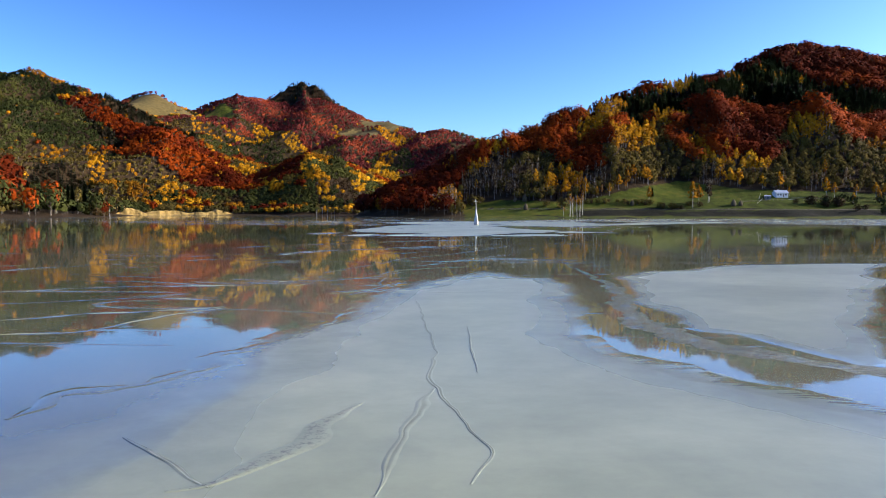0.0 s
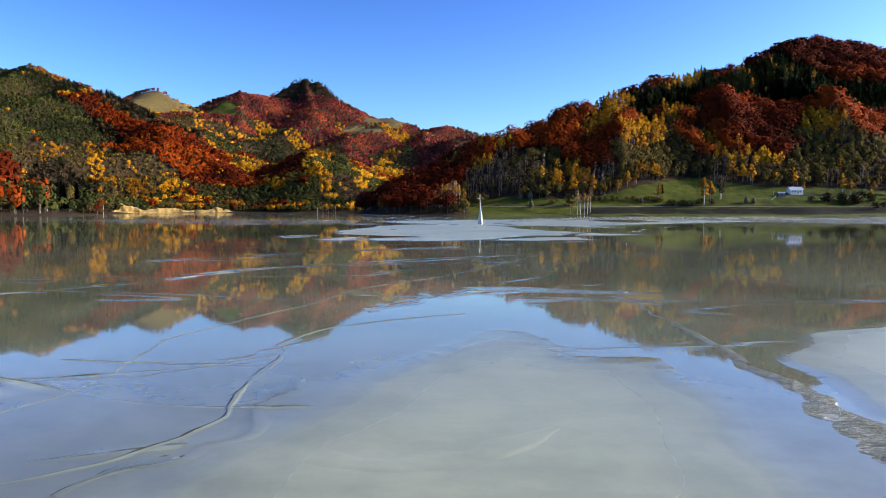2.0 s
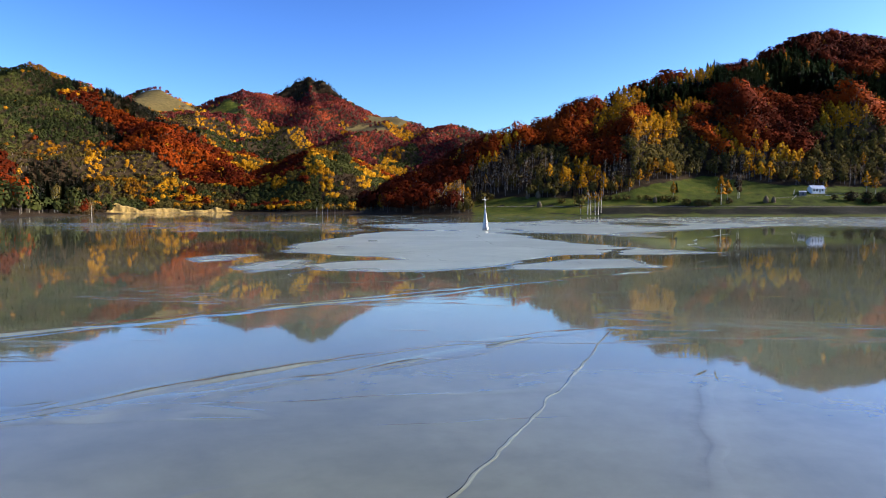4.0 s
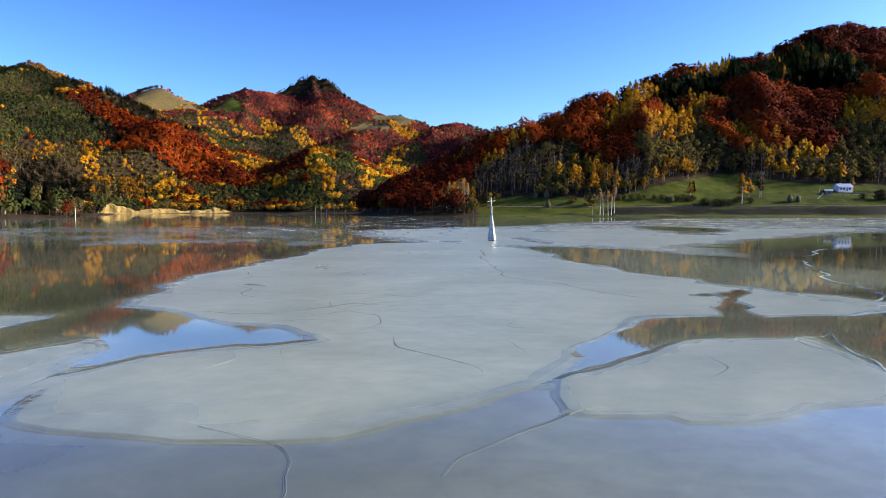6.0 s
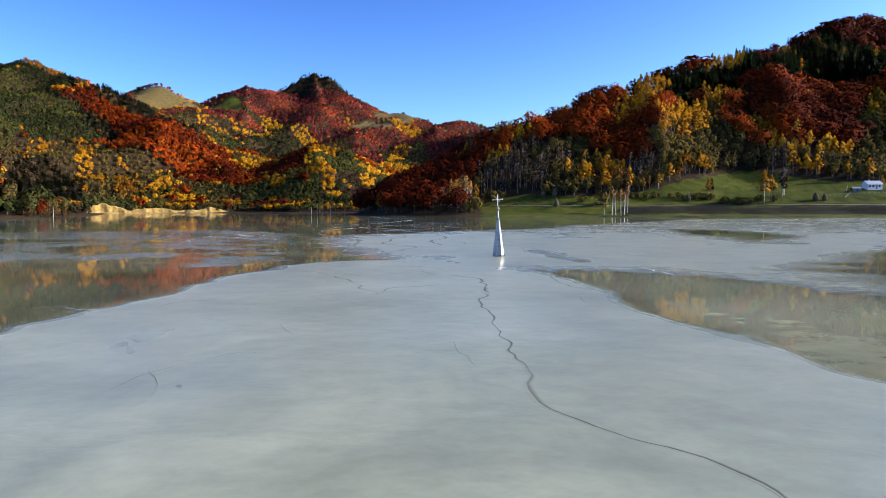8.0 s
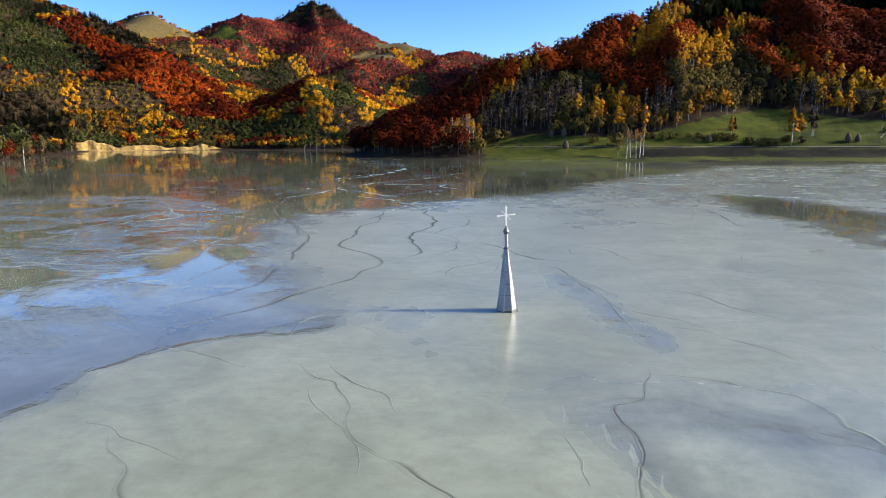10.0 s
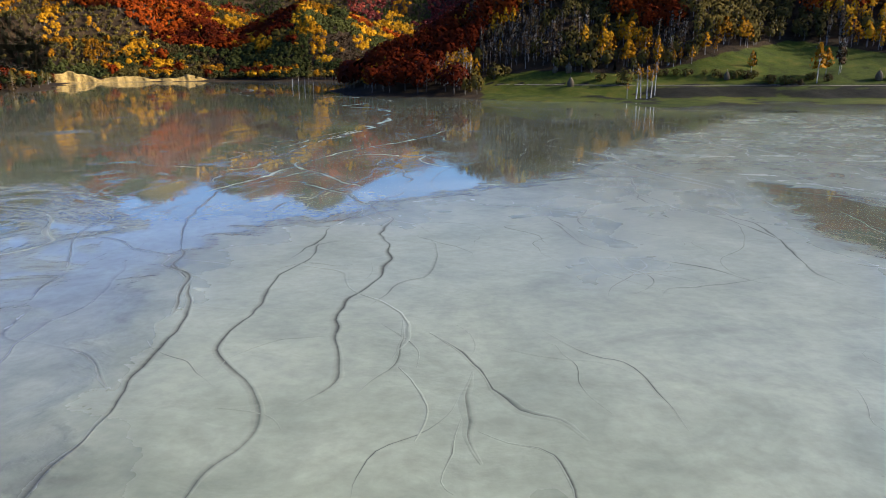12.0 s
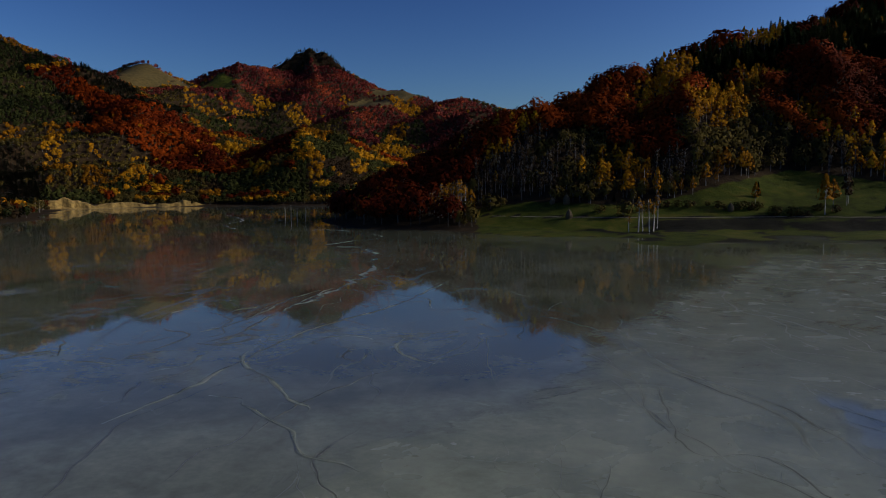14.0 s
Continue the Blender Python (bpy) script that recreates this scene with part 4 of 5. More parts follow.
# tall birches standing at the water's edge
for k in range(13):
    f = k / 12
    tall = 11 + rng.uniform(0, 2) if f < 0.4 else 17 + rng.uniform(0, 4)
    if f < 0.4:
        tree("birch_tree", "thin leafless white birch at the water's edge", "bare", LEAF_GOLD, BARK_BIRCH, -10 + 20 * f + rng.uniform(-0.6, 0.6), 569 - 8 * f + rng.uniform(-1, 3), tall, 1.0, 0.3, "birches at the water's edge")
    else:
        tree("birch_tree", "tall white-stemmed birch with a few gold leaves", "birch", LEAF_GOLD, BARK_BIRCH, -10 + 20 * f + rng.uniform(-0.6, 0.6), 569 - 8 * f + rng.uniform(-1, 3), tall, 1.0, 0.6, "birches at the water's edge")
for x, y, tall, wide in ((89, 514, 8, 1.0), (93.5, 514, 17, 0.65), (96, 515, 15, 0.7), (98.6, 513, 16, 0.6), (100.5, 513, 14, 0.7), (103, 516, 18, 0.5)):
    tree("birch_tree", "white-stemmed birch with orange leaves on the shore", "birch", LEAF_GOLD, BARK_BIRCH, x, y, tall, wide + 0.5, 0.4, "birches on the right shore")
# round shrubs and small trees on the bank
for x, y, tall, wide in ((24.3, 566, 10, 1.1), (14.8, 572, 7, 1.0), (31, 569, 5, 1.2), (49.7, 583, 11.5, 1.1), (91, 534, 9.5, 0.95), (80, 541, 5, 1.2), (106, 541, 5, 1.1)):
    tree("shrub", "rounded olive-green shrub on the grassy bank", "shrub", LEAF_OLIVE, BARK_DARK, x, y, tall, wide, 0.7, "shrubs on the right bank")
for k in range(22):
    x = 104 + k * 4.3 + rng.uniform(-1.5, 1.5)
    tree("shrub", "low fading shrub along the old track", "shrub", LEAF_OLIVE if k % 3 else LEAF_BROWN, BARK_DARK, x, np.interp(x, (104, 145, 200), (546, 536, 529)) + rng.uniform(-2, 3), rng.uniform(3, 5.5), 1.1, 0.6, "shrubs along the old track")
for x, y, tall, wide, tint in ((112.4, 552, 18, 0.8, 0.4), (121.9, 553.5, 9, 0.8, 0.4), (126, 555, 9, 0.7, 0.4), (131.7, 554, 10, 0.9, 0.4), (140.8, 561, 12, 1.5, 0.4), (159, 540, 12.5, 1.0, 0.2), (188.6, 529, 20, 1.1, 0.2), (195, 534, 15, 1.2, 0.2),
                               (297, 544, 16, 1.2, 0.6), (303, 543, 12, 1.2, 0.4), (308, 526, 9, 1.2, 0.6), (335, 543, 12, 1.3, 0.6), (342, 540, 15, 1.3, 0.6), (270, 547, 7, 1.0, 0.6), (323, 548, 9, 1.2, 0.4), (330, 530, 10, 1.0, 0.6)):
    tree("birch_tree", "golden birch on the pasture above the lake", "slim", LEAF_GOLD, BARK_BIRCH, x, y, tall, wide, tint, "birches on the pasture")
for x, y, tall in ((203.4, 537.5, 18), (205, 539, 16), (120, 556, 15), (60, 590, 15)):
    tree("bare_birch", "leafless pale birch on the pasture", "bare", LEAF_BROWN, BARK_BIRCH, x, y, tall, 1.0, 0.3, "bare birches on the pasture")
for x, y, tall in ((164.3, 550, 8.5), (89.9, 553, 5.5)):
    tree("spruce_tree", "small dark spruce on the pasture", "spruce", LEAF_SPRUCE, BARK_DARK, x, y, tall, 1.1, 0.4, "spruces on the pasture")
for k in range(26):
    x, y = 262 + rng.uniform(0, 95), 503 + rng.uniform(0, 30)
    tree("shrub", "dark withered shrub below the farm", "shrub", LEAF_BROWN if k % 2 else LEAF_GREEN, BARK_DARK, x, y, rng.uniform(4, 8), 1.1, 0.3, "shrubs below the farm")
# left shore: dark green, rust and gold trees down to the water
for k in range(46):
    f = rng.random()
    x = np.interp(f, (0, 0.35, 0.7, 1), (-200, -212, -245, -300)) - rng.uniform(2, 38)
    y = np.interp(f, (0, 0.35, 0.7, 1), (300, 380, 520, 650)) + rng.uniform(-8, 8)
    if ground_at(x, y) < 0.6:
        continue
    pick = k % 5
    if pick in (0, 3):
        tree("broadleaf_tree", "dense dark green tree on the lake shore", "broad", LEAF_GREEN, BARK_DARK, x, y, rng.uniform(15, 22), 0.95, 0.6, "trees on the left shore")
    elif pick == 1:
        tree("beech_tree", "rust-red beech on the lake shore", "broad", LEAF_RUST, BARK_DARK, x, y, rng.uniform(14, 23), 0.8, 0.9, "trees on the left shore")
    elif pick == 2:
        tree("spruce_tree", "dark spruce on the lake shore", "spruce", LEAF_SPRUCE, BARK_DARK, x, y, rng.uniform(16, 23), 1.1, 0.7, "trees on the left shore")
    else:
        tree("birch_tree", "fading ochre birch on the lake shore", "slim", LEAF_OLIVE, BARK_BIRCH, x, y, rng.uniform(13, 20), 1.1, 0.8, "trees on the left shore")


# scrub and young trees that hide the foot of the left hill
for k in range(60):
    y = rng.uniform(480, 900)
    x = float(np.interp(y, (480, 500, 650, 760, 900), (-226, -240, -310, -355, -425))) - rng.uniform(0, 16)
    pick = k % 4
    if pick == 0:
        tree("birch_tree", "fading ochre birch on the lake shore", "slim", LEAF_OLIVE, BARK_BIRCH, x, y, rng.uniform(9, 15), 1.2, 0.8, "trees on the left shore")
    elif pick == 1:
        tree("beech_tree", "rust-red beech on the lake shore", "broad", LEAF_RUST, BARK_DARK, x, y, rng.uniform(7, 12), 0.9, 0.3, "trees on the left shore")
    else:
        tree("shrub", "withered brown shrub on the lake shore", "shrub", LEAF_BROWN if pick == 2 else LEAF_GREEN, BARK_DARK, x, y, rng.uniform(4, 8), 1.2, 0.6, "shrubs on the left shore")


def snag(x, y, tall):
    """A dead trunk standing in the lake."""
    verts, faces = [], []
    rod(verts, faces, (0, 0, -0.5), (0.12, 0.05, tall * 0.55), 0.19, 0.14, 6)
    rod(verts, faces, (0.12, 0.05, tall * 0.55), (0.05, 0.1, tall), 0.14, 0.05, 6)
    limbs, limb_faces = [], []
    for k in range(5):
        a = k * 2.2
        z = tall * (0.45 + 0.1 * k)
        rod(limbs, limb_faces, (0.1, 0.06, z), (0.1 + 0.8 * math.cos(a), 0.8 * math.sin(a), z + 0.7), 0.05, 0.015, 4)
    root = new("dead_tree")
    mesh_object("trunk", np.array(verts), np.array(faces), [BONE], root)
    mesh_object("limb", np.array(limbs), np.array(limb_faces), [BONE], root)
    root.location = (x, y, 0)
    tagged(root, "bleached dead tree trunk standing in the lake", "dead tree", "drowned dead trees")


for x, y, tall in ((-250, 528, 7), (-118, 690, 9), (-112, 684, 7), (-104, 676, 8), (-126, 704, 7)):
    snag(x, y, tall)


# ---- haystacks, farmhouse and fences on the pasture ----
def haystack(x, y, tall):
    root = tagged(new("haystack"), "dark weathered haystack round a pole on the pasture", "haystack", "haystacks")
    bm = bmesh.new()
    lathe(bm, [(tall * 0.28, -0.3), (tall * 0.34, tall * 0.15), (tall * 0.36, tall * 0.35), (tall * 0.3, tall * 0.58), (tall * 0.17, tall * 0.82), (0.08, tall)], 14)
    for v in bm.verts:
        v.co += v.co.normalized() * 0.18 * (noise.noise(v.co * 1.7) + 0.3)
    part("hay", bm, HAY, root)
    bm = bmesh.new()
    lathe(bm, [(0.07, tall * 0.6), (0.05, tall + 0.9)], 6)
    part("pole", bm, WOOD_GREY, root)
    root.location = (x, y, ground_at(x, y) - 0.05)


for x, y, tall in ((218.8, 527.5, 5.0), (224.0, 527.5, 4.2), (144.4, 534, 4.2), (65.4, 557, 5.2), (63.8, 537, 5.0), (58, 560, 3.8)):
    haystack(x, y, tall)


def farmhouse(x, y):
    z = ground_at(x, y)
    root = tagged(new("farmhouse"), "small white farmhouse with a bluish sheet-metal roof on the pasture", "house")
    root.matrix_basis = pose(x, y, z, 0, 0, 4)
    half, deep, wall, ridge_z = 4.8, 3.0, 2.9, 5.0
    bm = bmesh.new()
    box(bm, -half, half, -deep, deep, -0.8, wall)
    part("wall", bm, PLASTER, root)
    for sx in (-half, half):
        bm = bmesh.new()
        a = [bm.verts.new((sx - 0.12, yy, zz)) for yy, zz in ((-deep, wall), (deep, wall), (0, ridge_z - 0.1))]
        b = [bm.verts.new((sx + 0.12, yy, zz)) for yy, zz in ((-deep, wall), (deep, wall), (0, ridge_z - 0.1))]
        bm.faces.new(a[::-1])
        bm.faces.new(b)
        for i in range(3):
            bm.faces.new((a[i], a[(i + 1) % 3], b[(i + 1) % 3], b[i]))
        part("gable", bm, PLASTER, root)
    for sy in (-1, 1):
        bm = bmesh.new()
        top, low = (0, ridge_z), (sy * (deep + 0.55), wall - 0.28)
        v = [bm.verts.new((sx * (half + 0.4), p[0], p[1] + dz)) for dz in (0, 0.12) for p in (low, top) for sx in (-1, 1)]
        for q in ((0, 1, 3, 2), (4, 6, 7, 5), (0, 4, 5, 1), (2, 3, 7, 6), (0, 2, 6, 4), (1, 5, 7, 3)):
            bm.faces.new([v[i] for i in q])
        bmesh.ops.recalc_face_normals(bm, faces=bm.faces)
        part("roof", bm, ROOF_METAL, root)
    for wx in (-3.3, -1.2, 2.9):
        bm = bmesh.new()
        box(bm, wx - 0.5, wx + 0.5, -deep - 0.03, -deep + 0.05, 1.0, 2.2)
        win = part("window", bm, WINDOW_DARK, root)
        bm = bmesh.new()
        for x0, x1, z0, z1 in ((wx - 0.58, wx - 0.5, 0.94, 2.26), (wx + 0.5, wx + 0.58, 0.94, 2.26), (wx - 0.5, wx + 0.5, 2.2, 2.27), (wx - 0.5, wx + 0.5, 0.93, 1.0)):
            box(bm, x0, x1, -deep - 0.06, -deep + 0.02, z0, z1)
        part("window_frame", bm, WOOD_GREY, win)
    bm = bmesh.new()
    box(bm, 0.5, 1.5, -deep - 0.04, -deep + 0.05, 0, 2.1)
    part("door", bm, WOOD_GREY, root)
    bm = bmesh.new()
    box(bm, half + 0.1, half + 0.16, -0.5, 0.5, 1.0, 2.2)
    part("window", bm, WINDOW_DARK, root)
    bm = bmesh.new()
    box(bm, -1.9, -1.3, 0.6, 1.2, 4.0, 5.5)
    part("chimney", bm, PLASTER, root)


farmhouse(262, 545)


def shed(x, y):
    z = ground_at(x, y)
    root = tagged(new("shed"), "small grey timber shed with a pale sheet roof beside the farmhouse", "shed")
    root.matrix_basis = pose(x, y, z, 0, 0, -18)
    bm = bmesh.new()
    box(bm, -2.2, 2.2, -1.6, 1.6, -0.6, 2.0)
    part("wall", bm, WOOD_GREY, root)
    bm = bmesh.new()
    v = [bm.verts.new(p) for p in ((-2.5, -1.9, 1.9), (2.5, -1.9, 1.9), (2.5, 1.9, 2.9), (-2.5, 1.9, 2.9), (-2.5, -1.9, 2.02), (2.5, -1.9, 2.02), (2.5, 1.9, 3.02), (-2.5, 1.9, 3.02))]
    for q in ((0, 3, 2, 1), (4, 5, 6, 7), (0, 1, 5, 4), (1, 2, 6, 5), (2, 3, 7, 6), (3, 0, 4, 7)):
        bm.faces.new([v[i] for i in q])
    part("roof", bm, ROOF_METAL, root)
    bm = bmesh.new()
    box(bm, -0.5, 0.5, -1.66, -1.58, 0, 1.7)
    part("door", bm, SEAM, root)


shed(250, 540)


def beam(x0, y0, z0, x1, y1, z1, name, label):
    verts, faces = [], []
    rod(verts, faces, (0, 0, 0), (x1 - x0, y1 - y0, z1 - z0), 0.13, 0.1, 6)
    ob = mesh_object(name, np.array(verts), np.array(faces), [BONE])
    ob.location = (x0, y0, z0)
    tagged(ob, label, "timber", "loose timber by the farm")


for x, y, dx, dy, up in ((238.5, 531.5, 5.0, 3.0, 2.2), (244, 541, 1.2, 0.5, 3.4), (266, 540, 6.5, -1.0, 0.2), (281, 541, 5.0, 0.6, 0.2), (283, 537, 2.5, 0.3, 0.2), (276, 537.5, 3.0, -1.2, 0.8)):
    beam(x, y, ground_at(x, y) + 0.1, x + dx, y + dy, ground_at(x + dx, y + dy) + 0.1 + up, "timber_pole", "pale peeled timber pole lying by the farm")


def fence(x0, y0, x1, y1, n):
    root = tagged(new("rail_fence"), "weathered rail fence beside the old track", "fence", "rail fences")
    pts = [(x0 + (x1 - x0) * k / n, y0 + (y1 - y0) * k / n) for k in range(n + 1)]
    for x, y in pts:
        bm = bmesh.new()
        box(bm, x - 0.07, x + 0.07, y - 0.07, y + 0.07, ground_at(x, y) - 0.3, ground_at(x, y) + 1.15)
        part("post", bm, WOOD_GREY, root)
    for (xa, ya), (xb, yb) in zip(pts, pts[1:]):
        for h in (0.55, 1.0):
            verts, faces = [], []
            rod(verts, faces, (xa, ya, ground_at(xa, ya) + h), (xb, yb, ground_at(xb, yb) + h), 0.05, 0.05, 4)
            mesh_object("rail", np.array(verts), np.array(faces), [WOOD_GREY], root)


fence(228, 534, 262, 537, 11)
fence(266, 541, 292, 541, 9)


def make_track():
    """The old gravel track along the shelf above the shore."""
    V = []
    for x in np.arange(24, 330, 3.0):
        ys = np.arange(480, 600, 0.5)
        z = land(np.full(ys.shape, x), ys)
        y = ys[np.argmax(z > 6.3)]
        for off in (-0.55, 0.0, 0.55):
            V.append((x, y + off, ground_at(x, y + off) + 0.12 + (0.05 if off == 0 else 0)))
    n = len(V) // 3
    faces = [(3 * k + j, 3 * k + 3 + j, 3 * k + 4 + j, 3 * k + 1 + j) for k in range(n - 1) for j in range(2)]
    tagged(mesh_object("road", V, faces, [GRAVEL], smooth=True), "narrow pale gravel track above the shore", "track", kind="structure")


make_track()


def make_sand_bank():
    """Eroded ochre sand cliffs along the far left shore."""
    line, side, run, fade = glide([(-454, 891), (-435, 900), (-410, 915), (-384, 930), (-360, 945), (-337, 958), (-312, 970), (-292, 985)], 1.2, 3.0, 90)
    tall = np.interp(run / run[-1], (0, 0.04, 0.15, 0.3, 0.38, 0.46, 0.55, 0.66, 0.8, 0.88, 0.95, 1), (2, 10, 11, 9, 4, 5.5, 6.0, 3.2, 3.4, 6.5, 5.5, 1.5)) * (1 + 0.6 * fbm(run, run * 0, 14, 5, 91))
    V, prof = [], ((-9, -1.0), (-4, 0.06), (-2.2, 0.16), (-1.0, 0.42), (0.2, 0.72), (1.2, 0.9), (3.0, 1.0), (9.0, 0.98), (24.0, 0.2))
    flip = 1 if side[len(side) // 2, 1] > 0 else -1
    for a, h in prof:
        wob = 3.2 * fbm(run, run * 0 + a, 8, 4, 92)
        xy = line + flip * side * (a + wob * (abs(h) < 0.95))[:, None]
        V.append(np.column_stack([xy, (tall * h if h > 0 else np.full(len(run), -1.0)) + 0.8 * fbm(xy[:, 0], xy[:, 1], 3.5, 3, 93)]))
    n, m = len(run), len(prof)
    i = np.arange((n - 1) * (m - 1))
    r, c = i // (n - 1), i % (n - 1)
    faces = np.stack([r * n + c + 1, r * n + c, (r + 1) * n + c, (r + 1) * n + c + 1], 1)
    tagged(mesh_object("sand_bank", np.concatenate(V), faces, [SAND]), "eroded ochre sand cliff along the lake shore", "sand bank", kind="structure")


# ---- the mud lake ----
# flow channels and cracks: width, kind, course
CHANNELS_START_A = [
    (0.05, 'crack', [(-0.6, 21.3), (-0.1, 16.0), (0.1, 12.3), (0.1, 10.3), (0.3, 9.5), (0.6, 8.3), (0.8, 7.5), (0.6, 6.9), (0.5, 6.6)]),
    (0.1, 'crack', [(0.1, 10.3), (-0.1, 8.8), (-0.2, 8.0), (-0.3, 7.3), (-0.3, 6.8), (-0.4, 6.3)]),
    (0.06, 'crack', [(-3.5, 8.0), (-3.2, 7.7), (-2.6, 7.2), (-2.2, 6.7), (-2.0, 6.5)]),
    (0.3, 'grit', [(-5.3, 8.7), (-5.2, 9.7), (-4.7, 10.4), (-4.2, 11.1), (-3.8, 13.0), (-3.2, 14.5), (-2.3, 19.3)]),
    (0.22, 'grit', [(-2.4, 6.4), (-2.0, 6.6), (-1.7, 7.1), (-1.4, 7.7), (-1.3, 8.6), (-0.9, 9.5)]),
    (0.04, 'crack', [(0.8, 16.0), (0.8, 12.8), (0.8, 11.4)]),
]
CHANNELS_START_B = [
    (0.05, 'lip', [(-5.1, 25.2), (-4.8, 26.1), (-4.7, 27.6), (-4.9, 29.5), (-5.0, 30.8), (-4.5, 32.2), (-4.1, 33.6), (-2.9, 36.9), (-1.9, 40.9), (0.8, 45.3), (4.3, 53.6), (7.2, 61.2)]),
    (0.3, 'crack', [(-2.8, 22.4), (-2.5, 23.0), (-2.0, 23.6), (-1.7, 24.3), (-1.7, 25.1), (-1.5, 26.3), (-1.5, 27.2)]),
    (0.10, 'lip', [(-3.5, 22.7), (-2.9, 23.1), (-2.4, 23.9), (-2.1, 25.0), (-2.2, 27.2), (-2.2, 28.5), (-2.3, 30.8), (-1.6, 32.3), (-0.3, 33.6), (1.5, 34.6)]),
    (0.3, 'crack', [(-1.1, 34.8), (-0.6, 35.9), (-0.1, 37.0), (0.8, 38.2), (1.5, 40.0), (2.0, 40.9)]),
    (0.35, 'crack', [(3.0, 42.6), (3.9, 44.3), (4.9, 46.9), (5.6, 49.7), (7.9, 55.3)]),
]
CHANNELS_START_C = [
    (0.3, 'crack', [(7.3, 40.8), (7.0, 39.3), (7.0, 37.7), (7.4, 36.3)]),
    (0.35, 'film', [(-10.4, 45.7), (-8.8, 48.8), (-5.9, 50.8), (-2.5, 53.2), (1.8, 56.7), (4.4, 59.3)]),
    (0.45, 'film', [(-15.6, 53.9), (-11.1, 59.0), (-4.3, 65.0), (1.8, 70.1), (10.0, 78.0), (20.0, 84.9)]),
]
CHANNELS_ISLAND_A = [
    (0.08, 'crack', [(-5.4, 72.8), (-4.7, 73.5), (-3.4, 74.3), (-1.8, 74.7), (-0.5, 75.2), (0.3, 76.1), (0.7, 78.1), (-0.3, 80.2), (-1.9, 81.4)]),
    (0.1, 'crack', [(-6.8, 76.0), (-6.6, 76.8), (-6.8, 79.3), (-6.2, 81.3)]),
    (0.07, 'crack', [(3.1, 78.8), (3.7, 80.2), (5.2, 81.9), (6.7, 82.9), (7.3, 83.2)]),
    (0.06, 'lip', [(16.8, 93.2), (15.1, 87.9), (14.6, 85.8), (14.6, 84.6), (15.1, 83.3)]),
    (0.06, 'lip', [(24.7, 96.7), (21.3, 91.3), (17.3, 85.9), (16.7, 84.1), (16.4, 82.1)]),
    (0.2, 'lip', [(44.8, 146.9), (35.1, 131.5), (27.4, 113.4), (26.4, 106.3), (23.0, 100.9)]),
]
CHANNELS_ISLAND_B = [
    (0.06, 'crack', [(-14.0, 121.3), (-11.2, 116.1), (-10.1, 111.8), (-10.5, 109.5), (-8.2, 105.9), (-7.8, 103.9), (-5.4, 101.8), (-3.0, 101.1), (-2.1, 98.8), (-0.9, 96.9), (0.1, 95.8), (0.2, 93.8), (-0.3, 92.5)]),
    (0.07, 'crack', [(1.1, 92.0), (1.5, 90.0), (2.1, 89.2), (3.0, 88.1), (3.6, 87.2), (3.9, 86.4), (4.0, 85.4)]),
    (0.06, 'crack', [(5.0, 91.2), (5.3, 89.6), (5.5, 88.5)]),
    (0.07, 'crack', [(5.6, 137.1), (6.5, 114.7), (9.0, 109.6), (10.7, 104.9), (12.4, 102.6), (13.5, 100.7)]),
    (0.1, 'crack', [(10.9, 88.8), (10.9, 88.1), (10.7, 87.0), (9.8, 85.6)]),
]
CHANNELS_SPIRE_A = [
    (0.12, 'crack', [(-6.1, 147.7), (-5.1, 145.5), (-3.4, 143.3), (-2.4, 141.2), (-1.7, 138.8), (-1.0, 137.1), (-0.2, 136.0), (0.0, 134.6)]),
    (0.11, 'crack', [(-1.4, 155.2), (0.7, 152.8), (1.9, 148.9), (3.6, 145.7), (4.8, 144.2), (5.5, 142.9), (5.8, 140.5), (6.2, 138.8), (6.0, 136.9), (6.1, 135.5), (6.2, 134.5)]),
    (0.07, 'crack', [(13.7, 155.8), (12.7, 151.8), (11.1, 150.7), (10.8, 149.1), (11.4, 146.3), (10.9, 143.0), (10.8, 140.4), (11.1, 138.7), (11.8, 137.5), (12.8, 136.4), (13.3, 135.5), (13.3, 134.7)]),
    (0.15, 'lip', [(13.5, 154.4), (16.1, 153.8), (18.2, 152.0), (19.4, 148.8), (19.5, 145.3), (19.5, 142.0)]),
]
CHANNELS_BEYOND_A = [
    (0.2, 'crack', [(-12.2, 166.0), (-10.8, 167.7), (-9.0, 171.0), (-8.1, 174.1), (-8.6, 178.7), (-8.5, 183.3), (-9.5, 187.5), (-9.8, 192.5), (-11.6, 200.9), (-15.4, 209.0), (-20.7, 221.5), (-24.1, 239.3), (-24.4, 246.0), (-22.4, 252.0), (-14.9, 269.8)]),
    (0.2, 'crack', [(-9.3, 161.7), (-8.7, 162.7), (-7.9, 164.7), (-6.9, 166.5), (-5.4, 169.4), (-3.4, 172.6), (-1.5, 176.9), (-1.0, 181.1), (-2.5, 186.2), (-5.2, 190.8), (-5.3, 198.7), (-6.6, 205.0), (-5.5, 212.2), (-4.2, 217.0), (-1.9, 217.9)]),
    (0.14, 'crack', [(-18.8, 176.0), (-17.0, 178.5), (-16.7, 183.1), (-18.7, 192.3), (-18.0, 200.7), (-21.5, 212.1)]),
]
